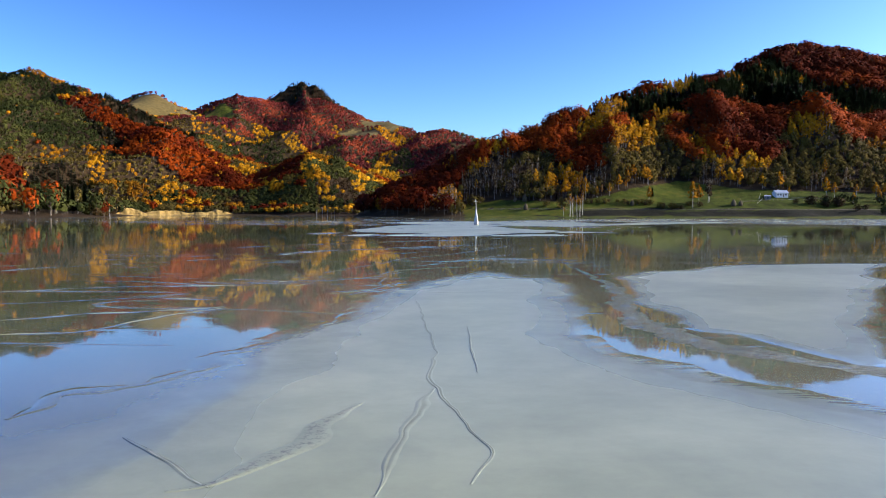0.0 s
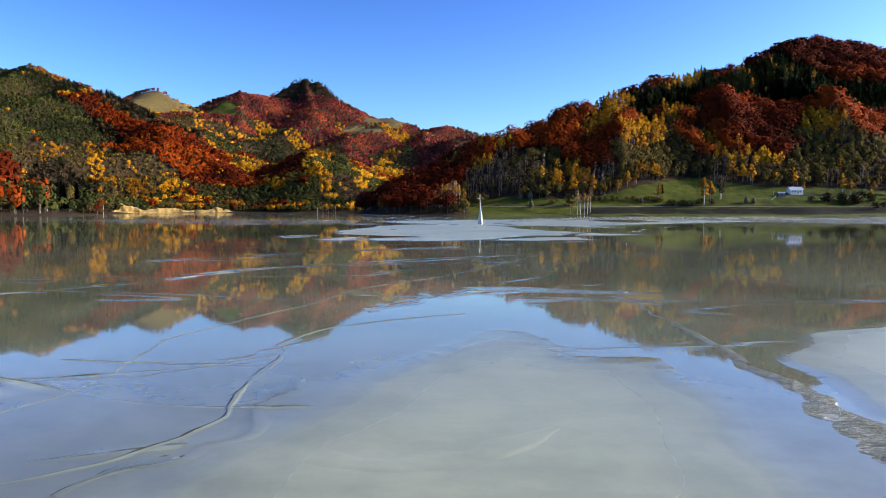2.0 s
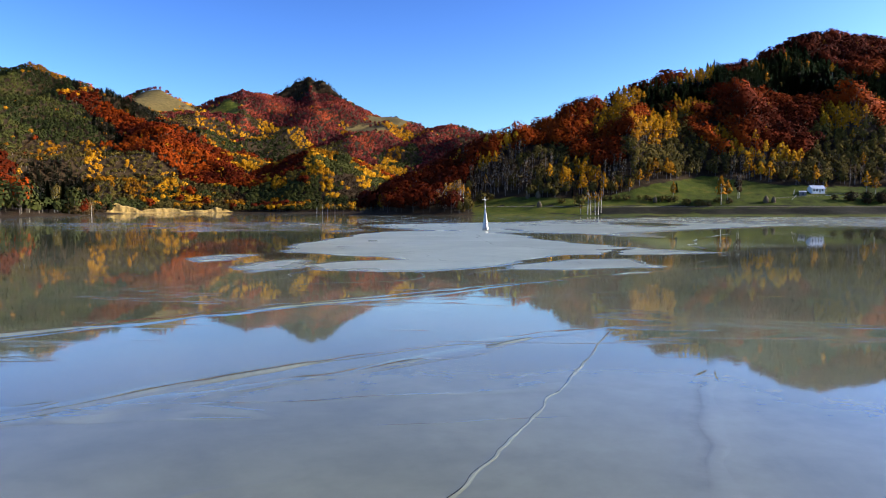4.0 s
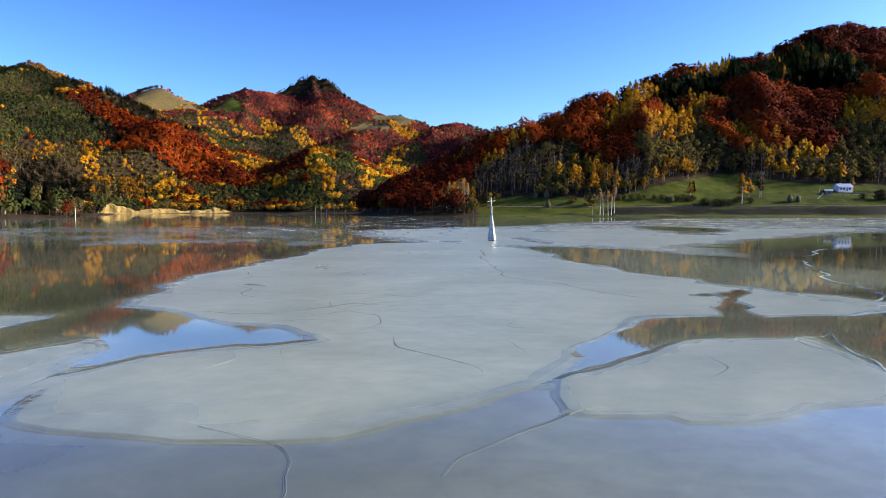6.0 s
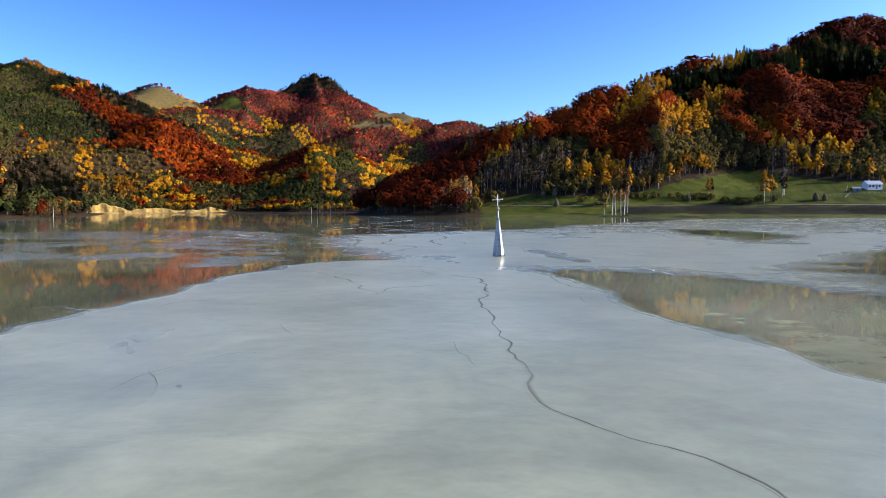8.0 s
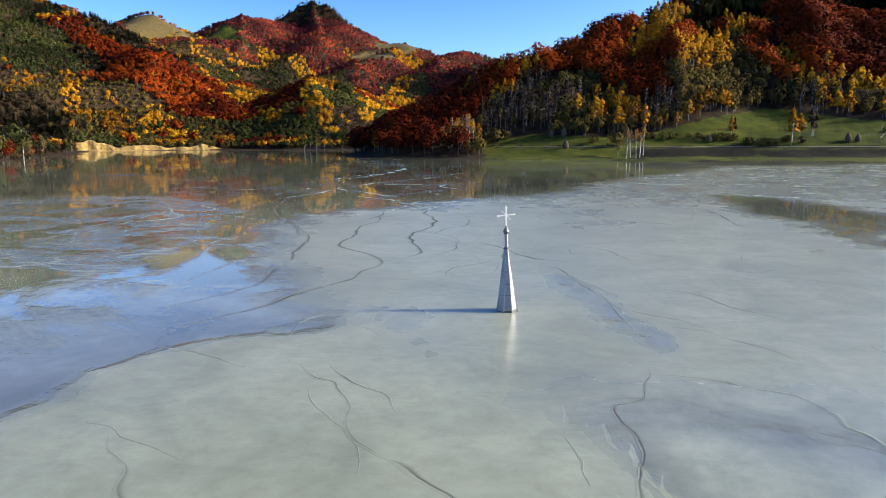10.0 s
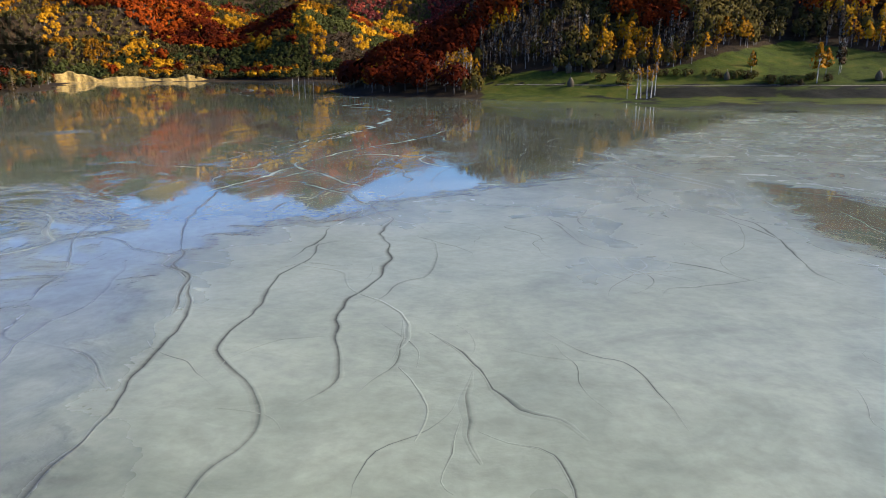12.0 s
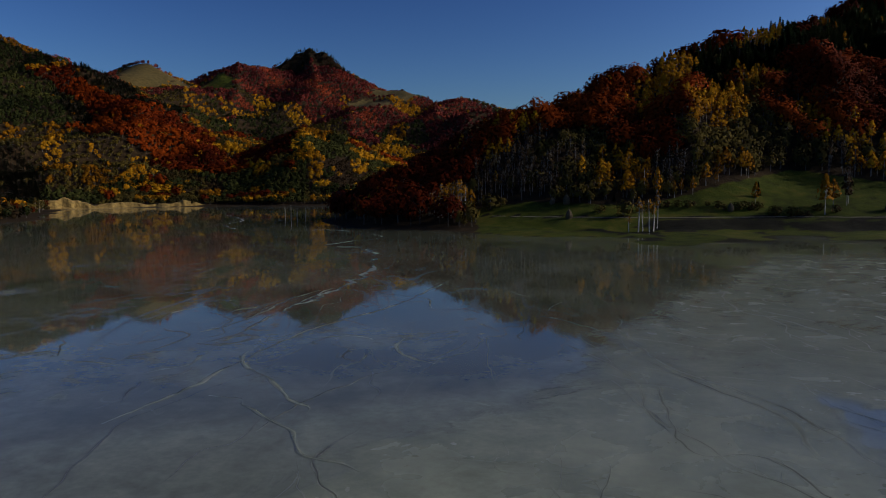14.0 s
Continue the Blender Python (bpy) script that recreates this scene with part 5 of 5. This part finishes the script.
CHANNELS_BEYOND_B = [
    (0.12, 'crack', [(9.5, 181.4), (10.8, 180.3), (12.6, 179.3), (13.1, 175.5), (14.3, 172.0), (14.8, 169.7), (14.7, 166.3), (15.2, 164.0), (15.8, 162.4), (15.6, 160.3)]),
    (0.1, 'lip', [(14.4, 168.5), (14.6, 164.4), (14.6, 162.0), (14.5, 160.3)]),
    (0.07, 'lip', [(-3.1, 159.8), (-3.1, 161.9), (-2.4, 163.9), (-0.9, 167.4)]),
    (0.07, 'crack', [(-0.7, 163.1), (0.4, 161.6), (1.6, 159.9)]),
    (0.06, 'lip', [(4.6, 168.2), (4.8, 170.7), (4.0, 172.8)]),
]
CHANNELS_MIDDLE_A = [
    (0.22, 'crack', [(0.4, 183.6), (1.8, 186.4), (1.6, 190.2), (0.2, 195.3), (0.5, 200.2), (1.8, 206.5), (2.0, 213.1), (-0.1, 219.7), (0.4, 228.0), (-2.1, 235.7), (0.5, 245.3)]),
    (0.12, 'crack', [(1.9, 198.5), (4.2, 204.3), (6.0, 206.6), (6.2, 214.8), (5.1, 219.8)]),
    (0.12, 'crack', [(18.0, 228.3), (18.9, 222.0), (20.0, 217.5), (22.8, 213.6), (26.2, 210.8), (29.6, 208.3), (32.3, 204.9)]),
    (0.1, 'crack', [(21.9, 213.5), (22.3, 209.4), (23.7, 206.4)]),
    (0.14, 'crack', [(28.6, 262.2), (30.7, 249.3), (33.6, 236.3), (37.0, 229.8), (39.2, 220.5), (37.8, 209.8), (38.3, 204.0)]),
    (0.3, 'crack', [(33.8, 276.1), (38.8, 259.9), (43.3, 249.5), (41.9, 236.4)]),
]
CHANNELS_MIDDLE_B = [
    (0.16, 'crack', [(6.6, 193.8), (8.4, 190.0), (9.6, 187.7), (10.5, 186.5), (11.9, 183.8), (13.6, 182.7), (14.5, 180.7)]),
    (0.20, 'crack', [(9.3, 188.0), (8.9, 184.3), (9.1, 180.5), (9.6, 178.6)]),
    (0.09, 'crack', [(13.8, 194.4), (16.2, 190.5), (17.9, 189.5), (18.7, 187.9), (19.1, 185.1), (19.3, 181.7)]),
    (0.09, 'crack', [(4.7, 196.0), (5.3, 191.0), (5.1, 188.5), (3.9, 186.6), (3.2, 184.9)]),
    (0.10, 'lip', [(5.1, 188.5), (6.9, 184.7), (7.1, 182.7), (6.6, 180.4)]),
    (0.16, 'crack', [(-22.6, 198.3), (-23.9, 202.9), (-24.2, 207.0), (-28.6, 215.4), (-30.6, 221.8), (-30.9, 226.8), (-35.2, 232.5)]),
    (0.16, 'crack', [(33.9, 259.0), (31.5, 239.0), (36.4, 237.4), (38.8, 230.7), (40.2, 224.2), (39.0, 218.5)]),
    (0.14, 'crack', [(17.7, 230.5), (18.6, 226.1), (19.7, 221.8), (20.0, 218.1)]),
    (0.3, 'lip', [(-33.4, 289.6), (-29.1, 299.0), (-26.8, 321.8), (-22.5, 336.1)]),
    (0.1, 'crack', [(10.6, 191.9), (13.1, 190.5), (16.7, 189.5), (18.2, 188.0)]),
]
CHANNELS_FAR_A = [
    (0.28, 'crack', [(23.3, 303.0), (27.6, 300.3), (34.2, 288.4), (36.7, 273.5), (39.3, 263.3), (42.6, 256.1), (45.2, 249.1), (45.3, 245.6), (46.4, 234.4)]),
    (0.2, 'crack', [(53.9, 356.6), (71.7, 345.9), (85.4, 332.2), (93.7, 320.7), (93.0, 314.1)]),
    (0.2, 'crack', [(71.7, 345.9), (62.7, 311.3), (67.1, 297.4), (69.7, 284.1)]),
    (0.2, 'crack', [(25.2, 305.8), (31.1, 318.2), (36.2, 314.8)]),
    (0.15, 'crack', [(25.8, 280.4), (29.3, 271.9), (31.7, 259.5), (30.8, 250.9), (30.8, 242.3)]),
    (1.2, 'lip', [(-24.0, 315.5), (-19.0, 338.6), (-16.6, 358.5), (-17.1, 391.5), (-27.5, 439.4), (-46.3, 452.5), (-38.0, 470.9), (-26.4, 495.1), (-56.0, 543.8), (-80.6, 545.9)]),
    (0.35, 'lip', [(-30.8, 264.4), (-27.1, 270.2), (-26.8, 280.5), (-24.7, 309.2), (-20.3, 338.6)]),
]
CHANNELS_FAR_B = [
    (0.35, 'lip', [(-26.6, 244.9), (-23.7, 254.6), (-20.9, 265.8), (-14.6, 293.1), (-3.3, 315.3), (7.4, 352.5)]),
    (0.15, 'crack', [(-10.6, 250.6), (-11.0, 240.3), (-13.7, 237.5), (-14.2, 230.2)]),
    (0.8, 'lip', [(-111.8, 548.5), (-136.5, 602.4), (-143.0, 655.9), (-187.1, 749.7)]),
]
CHANNELS_FILM = [
    (0.3, 'film', [(-12.6, 20.1), (-10.9, 20.7), (-9.1, 21.6), (-6.5, 21.1)]),
    (0.3, 'film', [(-10.6, 16.9), (-9.3, 17.9), (-7.6, 18.5), (-5.9, 19.5)]),
    (0.22, 'film', [(-9.3, 14.9), (-7.8, 15.5), (-7.1, 17.2), (-5.8, 19.3)]),
    (0.35, 'film', [(-7.3, 26.5), (-5.1, 27.2), (-3.1, 28.4), (-1.6, 31.2)]),
    (0.35, 'film', [(-3.6, 23.3), (-1.4, 23.8), (0.5, 23.2), (2.4, 24.6)]),
    (0.45, 'film', [(-19.7, 31.4), (-17.7, 34.9), (-12.3, 40.4), (-8.4, 47.8), (-5.2, 52.6)]),
    (0.3, 'film', [(-2.4, 38.8), (1.4, 38.9), (7.0, 42.6)]),
    (0.3, 'film', [(-14.4, 23.1), (-11.5, 24.7), (-7.3, 25.4)]),
    (0.4, 'film', [(-15.3, 53.3), (-11.8, 57.5), (-5.4, 64.3), (2.6, 72.0), (20.3, 85.7)]),
    (0.35, 'film', [(-10.5, 45.8), (-8.6, 48.2), (-6.5, 50.7), (-0.1, 56.6), (7.3, 61.4)]),
]
CHANNELS = CHANNELS_FILM + CHANNELS_START_A + CHANNELS_START_B + CHANNELS_START_C + CHANNELS_ISLAND_A + CHANNELS_ISLAND_B + CHANNELS_SPIRE_A + CHANNELS_BEYOND_A + CHANNELS_BEYOND_B + CHANNELS_MIDDLE_A + CHANNELS_MIDDLE_B + CHANNELS_FAR_A + CHANNELS_FAR_B
# drying mud: outlines
MUD_START = [(-4.5, 1), (-4.2, 7), (-4.0, 10), (-3.6, 14), (-3.0, 19.0), (-2.2, 23), (-1.2, 26.5), (0.3, 30), (2.6, 33.5), (3.6, 29.5), (5.0, 29.5), (5.4, 26.5), (4.8, 19.4), (3.9, 16.9), (4.2, 13.3), (5.2, 11.4), (6.7, 9.4), (10, 7), (12, 1)]
MUD_RIGHT = [(7.5, 29.2), (9.8, 32.2), (15.6, 36.7), (24.5, 38.2), (7.6, 11.4), (7.0, 13.4), (6.4, 14.6), (5.4, 15.3), (5.7, 17.8), (6.3, 22.9)]
MUD_ISLAND = [(-11.1, 98.7), (-14.5, 105.9), (-14.6, 114.5), (-14.2, 128.1), (-13.0, 145.2), (-8.0, 159.1), (-0.2, 167.4), (9.0, 149.8), (12.6, 140.8), (15.5, 125.7), (16.6, 116.2), (18.8, 109.7), (21.5, 104.2), (26, 100), (20, 96.5), (11.6, 96.5), (7.7, 90.2), (5.2, 84.5), (1.2, 80.8), (-2, 80.2), (-6, 81.5), (-7.5, 86), (-6, 89), (-2.6, 90.3), (-1.6, 91.6), (-3.2, 92.8), (-6.5, 94.8)]
MUD_TONGUE = [(-17.2, 90.8), (-16.6, 96.7), (-12.6, 97.0), (-11.7, 89.9), (-13.9, 85.8)]
MUD_FINGER = [(-11.8, 82.7), (-10.5, 87.5), (-8.8, 92.8), (-6.8, 89.5), (-6.4, 84.3), (-6.7, 82.4), (-9.2, 78.6)]
MUD_LOWER = [(5.6, 85.2), (7.6, 87.6), (9.8, 89.9), (11.6, 91.4), (13.2, 91.8), (16, 92.6), (16, 84), (9, 81.5), (5, 81.5)]
MUD_SPIRE = [(-9.5, 140), (-9.5, 145), (-7, 150.5), (-4, 156), (-1.5, 159), (-2, 165), (-7, 172), (-14, 182), (-16, 200), (-16, 216), (-13, 225), (-4, 236), (2, 250), (9, 258), (19, 265), (30, 288), (45, 312), (60, 335), (80, 370), (110, 420), (150, 400), (130, 290), (90, 215), (52, 175), (34, 150), (28, 127), (24, 137), (21, 143), (15.5, 148), (12, 150), (6, 140)]
# standing brown water on the mud
POOL_SPIRE = [(11.4, 178.0), (13.6, 176.2), (15.5, 167.4), (16.8, 161.9), (16.8, 158.2), (14.3, 157.4), (13.8, 162.8), (11.9, 167.3)]
POOL_EAST = [(49.4, 255), (58, 250), (59, 222), (47, 188), (42, 195), (45, 225)]
POOL_ISLAND = [(10.1, 93.3), (12.5, 93.6), (11.4, 91.6), (8.5, 90.1), (6.9, 88.5)]
MUD_WEST = [(-60, 150), (-14, 146), (-8, 152), (-4, 160), (-7, 172), (-14, 182), (-17, 215), (-30, 245), (-70, 260), (-130, 230)]
POOL_RIGHT = [(24.5, 131), (21, 141), (15.8, 146.5), (14.2, 143), (17, 127), (21, 114.5), (30, 106), (36, 108), (30, 124)]
POOL_STRIP = [(10.5, 152), (15.5, 149), (22, 143), (25, 137), (28.5, 127), (40, 110), (20, 104), (15.5, 117), (11.5, 141)]
MUD_SHORE = [(70, 190), (85, 300), (110, 395), (160, 440), (320, 470), (420, 300), (250, 170), (110, 130)]
MILKY = [(-40, 165), (-10, 160), (20, 160), (28, 230), (24, 270), (2, 255), (-16, 250), (-45, 235)]
WET_COURSES = [(0.5, [(16.5, 103.4), (18.9, 105.0), (16.7, 100.1), (15.8, 96.0)]), (0.35, [(13.3, 96.2), (14.3, 95.8), (14.4, 94.3)])]
STREAM_COURSE = [(6.9, 38.5), (6.6, 30.0), (5.9, 22.5), (5.3, 18.3), (5.0, 15.9), (5.6, 14.2), (6.4, 12.8), (7.6, 11.5), (9.2, 10.2), (12.0, 8.6)]


def to_course(x, y, course):
    d = np.full(np.shape(x), 1e9)
    for (x0, y0), (x1, y1) in zip(course, course[1:]):
        dx, dy = x1 - x0, y1 - y0
        s = np.clip(((x - x0) * dx + (y - y0) * dy) / (dx * dx + dy * dy + 1e-9), 0, 1)
        d = np.minimum(d, np.hypot(x - x0 - s * dx, y - y0 - s * dy))
    return d


def dry_field(x, y):
    """0 cloudy water, 1 drying mud; the half-way line is the shore between them."""
    x, y = np.asarray(x, float), np.asarray(y, float)
    far = np.clip((y - 60) / 60, 0, 1)
    x0, y0 = x, y
    x = x + far * (5.0 * fbm(x0, y0, 14, 4, 51) + 5 * np.clip((y0 - 160) / 80, 0, 1) * fbm(x0, y0, 40, 3, 52)) + 0.9 * fbm(x0, y0, 3.0, 3, 53)
    y = y + far * (7.0 * fbm(x0, y0, 14, 4, 54) + 9 * np.clip((y0 - 160) / 80, 0, 1) * fbm(x0, y0, 40, 3, 55)) + 0.9 * fbm(x0, y0, 3.0, 3, 56)
    best = 0.16 + 0.28 * fbm(x, y, 24, 3, 44) + 0.14 * np.clip((y - 170) / 60, 0, 1) * np.clip((600 - y) / 200, 0, 1)
    for poly, soft, top in ((MUD_START, 5.0, 0.80), (MUD_RIGHT, 2.5, 0.85), (MUD_ISLAND, 3.0, 1.0), (MUD_TONGUE, 2.5, 0.7), (MUD_FINGER, 2.5, 0.66), (MUD_LOWER, 1.6, 0.72), (MUD_SPIRE, 18.0, 0.92 - 0.33 * np.clip((y - 190) / 70, 0, 1)), (MUD_WEST, 16.0, 0.45), (MUD_SHORE, 60.0, 0.58)):
        best = np.maximum(best, np.clip(0.5 - outside(x, y, poly) / soft, 0, 1) * top)
    for poly, soft in ((POOL_SPIRE, 2.0), (POOL_EAST, 6.0), (POOL_ISLAND, 1.0), (POOL_RIGHT, 3.0)):
        best = best - np.clip(0.5 - outside(x, y, poly) / soft, 0, 1) * (0.40 if poly is POOL_SPIRE or poly is POOL_EAST else 0.8)
    for w, course in WET_COURSES:
        best = best - np.clip(1.3 - to_course(x, y, course) / w, 0, 1)
    return np.clip(best, 0, 1)


def pale_field(x, y):
    """How much pale clay shows: 1 on mud, less in cloudy water; lens fall-off and sky sheen are painted into the middle
    channel.
    """
    x, y = np.asarray(x, float), np.asarray(y, float)
    # paler mid-channel, partly lens fall-off and sky sheen put into the colour
    murk_and_sheen = np.interp(x, (-16, -2, 2, 24, 40), (0.14, 0.42, 0.50, 0.42, 0.24)) * np.clip((112 - y) / 30, 0, 1)
    murk_and_sheen = np.maximum(murk_and_sheen, 0.14) + 0.12 * fbm(x * 0.6, y, 15, 3, 48)
    murk_and_sheen = np.maximum(murk_and_sheen, 0.6 * np.clip(1.5 - outside(x, y, MILKY) / 12 - 1, 0, 1) + 0.2 * fbm(x, y, 18, 3, 49))
    murk_and_sheen = np.maximum(murk_and_sheen, 0.95 * np.clip(0.5 - outside(x, y, POOL_STRIP) / 4, 0, 1))
    return np.clip(np.maximum(murk_and_sheen, dry_field(x, y) * 1.2), 0, 1)


def make_lake():
    xs = np.concatenate([np.arange(-900, -48, 12), np.arange(-48, -20, 1.4), np.arange(-20, 30, 0.6), np.arange(30, 90, 1.6), np.arange(90, 900, 12)])
    ys = np.concatenate([np.arange(-300, 0, 12), np.arange(4, 45, 0.5), np.arange(45, 130, 0.9), np.arange(130, 360, 1.6), np.arange(360, 1300, 9)])
    X, Y = np.meshgrid(xs, ys)
    f = dry_field(X, Y)
    nx, ny = len(xs), len(ys)
    i = np.arange((nx - 1) * (ny - 1))
    a = i // (nx - 1) * nx + i % (nx - 1)
    faces = np.stack([a, a + 1, a + nx + 1, a + nx], 1)
    ob = mesh_object("water", np.stack([X.ravel(), Y.ravel(), np.zeros(X.size)], 1), faces, [MUD], smooth=True, values={"dry": f.ravel(), "pale": pale_field(X, Y).ravel()})
    return tagged(ob, "flooded valley of pale grey mining mud under a cloudy water film", "lake", kind="structure")


LAKE = make_lake()


def glide(course, step, wander, seed):
    """A smooth course through the given places, with small wanderings."""
    p = [np.array(q, float) for q in course]
    p = [2 * p[0] - p[1]] + p + [2 * p[-1] - p[-2]]
    out = []
    for a, b, c, d in zip(p, p[1:], p[2:], p[3:]):
        n = max(2, int(np.linalg.norm(c - b) / step))
        for k in range(n):
            t = k / n
            out.append(0.5 * (2 * b + (c - a) * t + (2 * a - 5 * b + 4 * c - d) * t * t + (3 * b - a - 3 * c + d) * t ** 3))
    out.append(p[-2])
    out = np.array(out)
    run = np.arange(len(out)) * step
    tang = np.gradient(out, axis=0)
    tang /= np.linalg.norm(tang, axis=1)[:, None] + 1e-9
    side = np.stack([-tang[:, 1], tang[:, 0]], 1)
    fade = np.clip(np.minimum(run, run[::-1]) / (6 * step), 0, 1)
    out = out + side * (fade * wander * (2 * fbm(run, run * 0 + seed * 3.7, 9 * step, 3, seed)))[:, None]
    return out, side, run, fade


ACROSS = (-1.0, -0.62, -0.3, -0.08, 0.14, 0.5, 1.0)
PROFILE = {"crack": ((0, 0.1, 0.28, 0.03, 0.0, 0.0, 0), (0, 0, 0.25, 1, 0.65, 0.18, 0)),
           "lip": ((0, 0.3, 0.8, 1.0, 0.7, 0.25, 0), (0, 0, 0, 0, 0.05, 0.2, 0)),
           "film": ((0, 0.02, 0.04, 0.05, 0.04, 0.02, 0), (0, 0, 0, 0, 0, 0, 0)),
           "grit": ((0, 0.1, 0.2, 0.25, 0.2, 0.1, 0), (0, 0.05, 0.12, 0.16, 0.12, 0.05, 0))}


def channel(width, kind, course, seed, parent):
    far = min(q[1] for q in course)
    step = 0.12 if far < 40 else 0.3 if far < 160 else 0.6
    line, side, run, fade = glide(course, step, width * (0.5 if kind == "film" else 1.5) + (0.04 if far < 60 or kind == "film" else 0.3), seed)
    w = width * (0.25 + 0.75 * fade) * np.clip(1 + 1.3 * fbm(run, run * 0 + seed, 6 * step, 3, seed + 5), 0.4, 1.7)
    high, deep = PROFILE[kind]
    near = 0.12 if far < 60 else 1.0
    rise = min(0.03, 0.14 * width) * near
    V, D, G = [], [], []
    for a, h, d in zip(ACROSS, high, deep):
        xy = line + side * (1.25 * a * w * (1 + 0.5 * fbm(run + 31 * a, run * 0 + seed, 3 * step, 2, seed + 9)))[:, None]
        rough = np.clip(0.6 + 1.4 * fbm(run + 11 * a, run * 0 + seed, 5 * step, 3, seed + 7), 0.05, 1.6)
        V.append(np.column_stack([xy, 0.003 + 0.00025 * (seed % 31) + rise * h * rough * fade - 0.008 * (abs(a) == 1)]))
        D.append(d * (0.34 if far < 60 else 1.0) * np.clip(0.85 + 1.5 * fbm(run + 2 * a, run * 0 + seed, 14 * step, 4, seed + 3), 0, 1) * fade)
        G.append(np.full(len(run), (1 - abs(a)) if kind == "grit" else 0.0))
    n, m = len(run), len(ACROSS)
    V, D, G = np.concatenate(V), np.concatenate(D), np.concatenate(G)
    i = np.arange((n - 1) * (m - 1))
    r, c = i // (n - 1), i % (n - 1)
    faces = np.stack([r * n + c + 1, r * n + c, (r + 1) * n + c, (r + 1) * n + c + 1], 1)[:, ::-1]
    dry = dry_field(V[:, 0], V[:, 1])
    if kind in ("lip", "film"):
        bell = np.repeat(1 - np.abs(np.array(ACROSS)) ** 3, n)
        dry = np.maximum(dry, (0.6 if far < 60 else 0.75) * bell * np.tile(np.clip(0.75 + 1.3 * fbm(run, run * 0 + seed, 14 * step, 3, seed + 2), 0.2, 1), m))
    return mesh_object("mud_" + kind, V, faces, [MUD], parent, smooth=True, values={"dry": dry, "deep": D, "grit": G, "pale": np.maximum(pale_field(V[:, 0], V[:, 1]), dry if kind in ("lip", "film") else 0)})


for number, (width, kind, course) in enumerate(CHANNELS):
    channel(width * (0.55 if course[0][1] < 30 else 0.8 if course[0][1] < 125 or kind == "lip" else 1.3), kind, course, number + 1, LAKE)

# hairline cracks strewn over the drying mud
hair = random.Random(11)
made = 0
while made < 80:
    hx, hy = hair.uniform(-30, 55), hair.uniform(70, 260)
    if dry_field(hx, hy) < 0.7 or to_course(hx, hy, [(8, 160), (8, 170)]) < 2:
        continue
    turn = hair.gauss(1.75, 0.6)
    course = [(hx, hy)]
    for k in range(hair.randint(3, 6)):
        turn += hair.gauss(0, 0.45)
        stride = hair.uniform(0.3, 1.2) * (0.6 + hy / 110)
        course.append((course[-1][0] + stride * math.cos(turn), course[-1][1] + stride * math.sin(turn)))
    channel(hair.uniform(0.018, 0.04) * (0.7 + hy / 130), "crack", course, 200 + made, LAKE)
    made += 1


# long meandering threads where the mud has drained
threads = random.Random(23)
for k in range(70):
    hx, hy = (threads.uniform(14, 85), threads.uniform(185, 345)) if k % 3 else (threads.uniform(-45, 8), threads.uniform(185, 320))
    aim = -1.25 if hx > 12 else 1.9
    course = [(hx, hy)]
    turn = aim + threads.gauss(0, 0.25)
    for j in range(threads.randint(4, 9)):
        turn = 0.7 * turn + 0.3 * aim + threads.gauss(0, 0.4)
        stride = threads.uniform(2.0, 5.5)
        course.append((course[-1][0] + stride * math.cos(turn), course[-1][1] + stride * math.sin(turn)))
    wide = threads.uniform(0.06, 0.16)
    channel(wide * (2.2 if hx < 12 else 1.0), "crack" if hx > 12 or k % 2 else "lip", course, 400 + k, LAKE)


def make_stream_bed():
    """The brook that runs over the mud: choppy shallow water, a little proud of the mud."""
    line, side, run, fade = glide(STREAM_COURSE, 0.14, 0.25, 77)
    half = np.interp(run, (0, 6, 14, 24, 40), (0.03, 0.12, 0.36, 0.55, 1.1)) * (1 + 0.9 * fbm(run, run * 0, 2.2, 3, 78))
    V, rows_ = [], np.linspace(-1, 1, 19)
    for a in rows_:
        xy = line + side * (a * half)[:, None]
        chop = 0.055 * fbm(xy[:, 0] * 1.0, xy[:, 1] * 1.8, 0.5, 3, 79) * (1 - a ** 2)
        V.append(np.column_stack([xy, -0.008 + 1.1 * np.abs(chop) + 0.009 * (1 - a * a)]))
    n, m = len(run), len(rows_)
    i = np.arange((n - 1) * (m - 1))
    r, c = i // (n - 1), i % (n - 1)
    faces = np.stack([r * n + c + 1, r * n + c, (r + 1) * n + c, (r + 1) * n + c + 1], 1)[:, ::-1]
    ob = mesh_object("stream", np.concatenate(V), faces, [STREAM], smooth=True)
    return tagged(ob, "shallow choppy brook running over the grey mud", "stream", kind="structure")


make_stream_bed()
make_sand_bank()
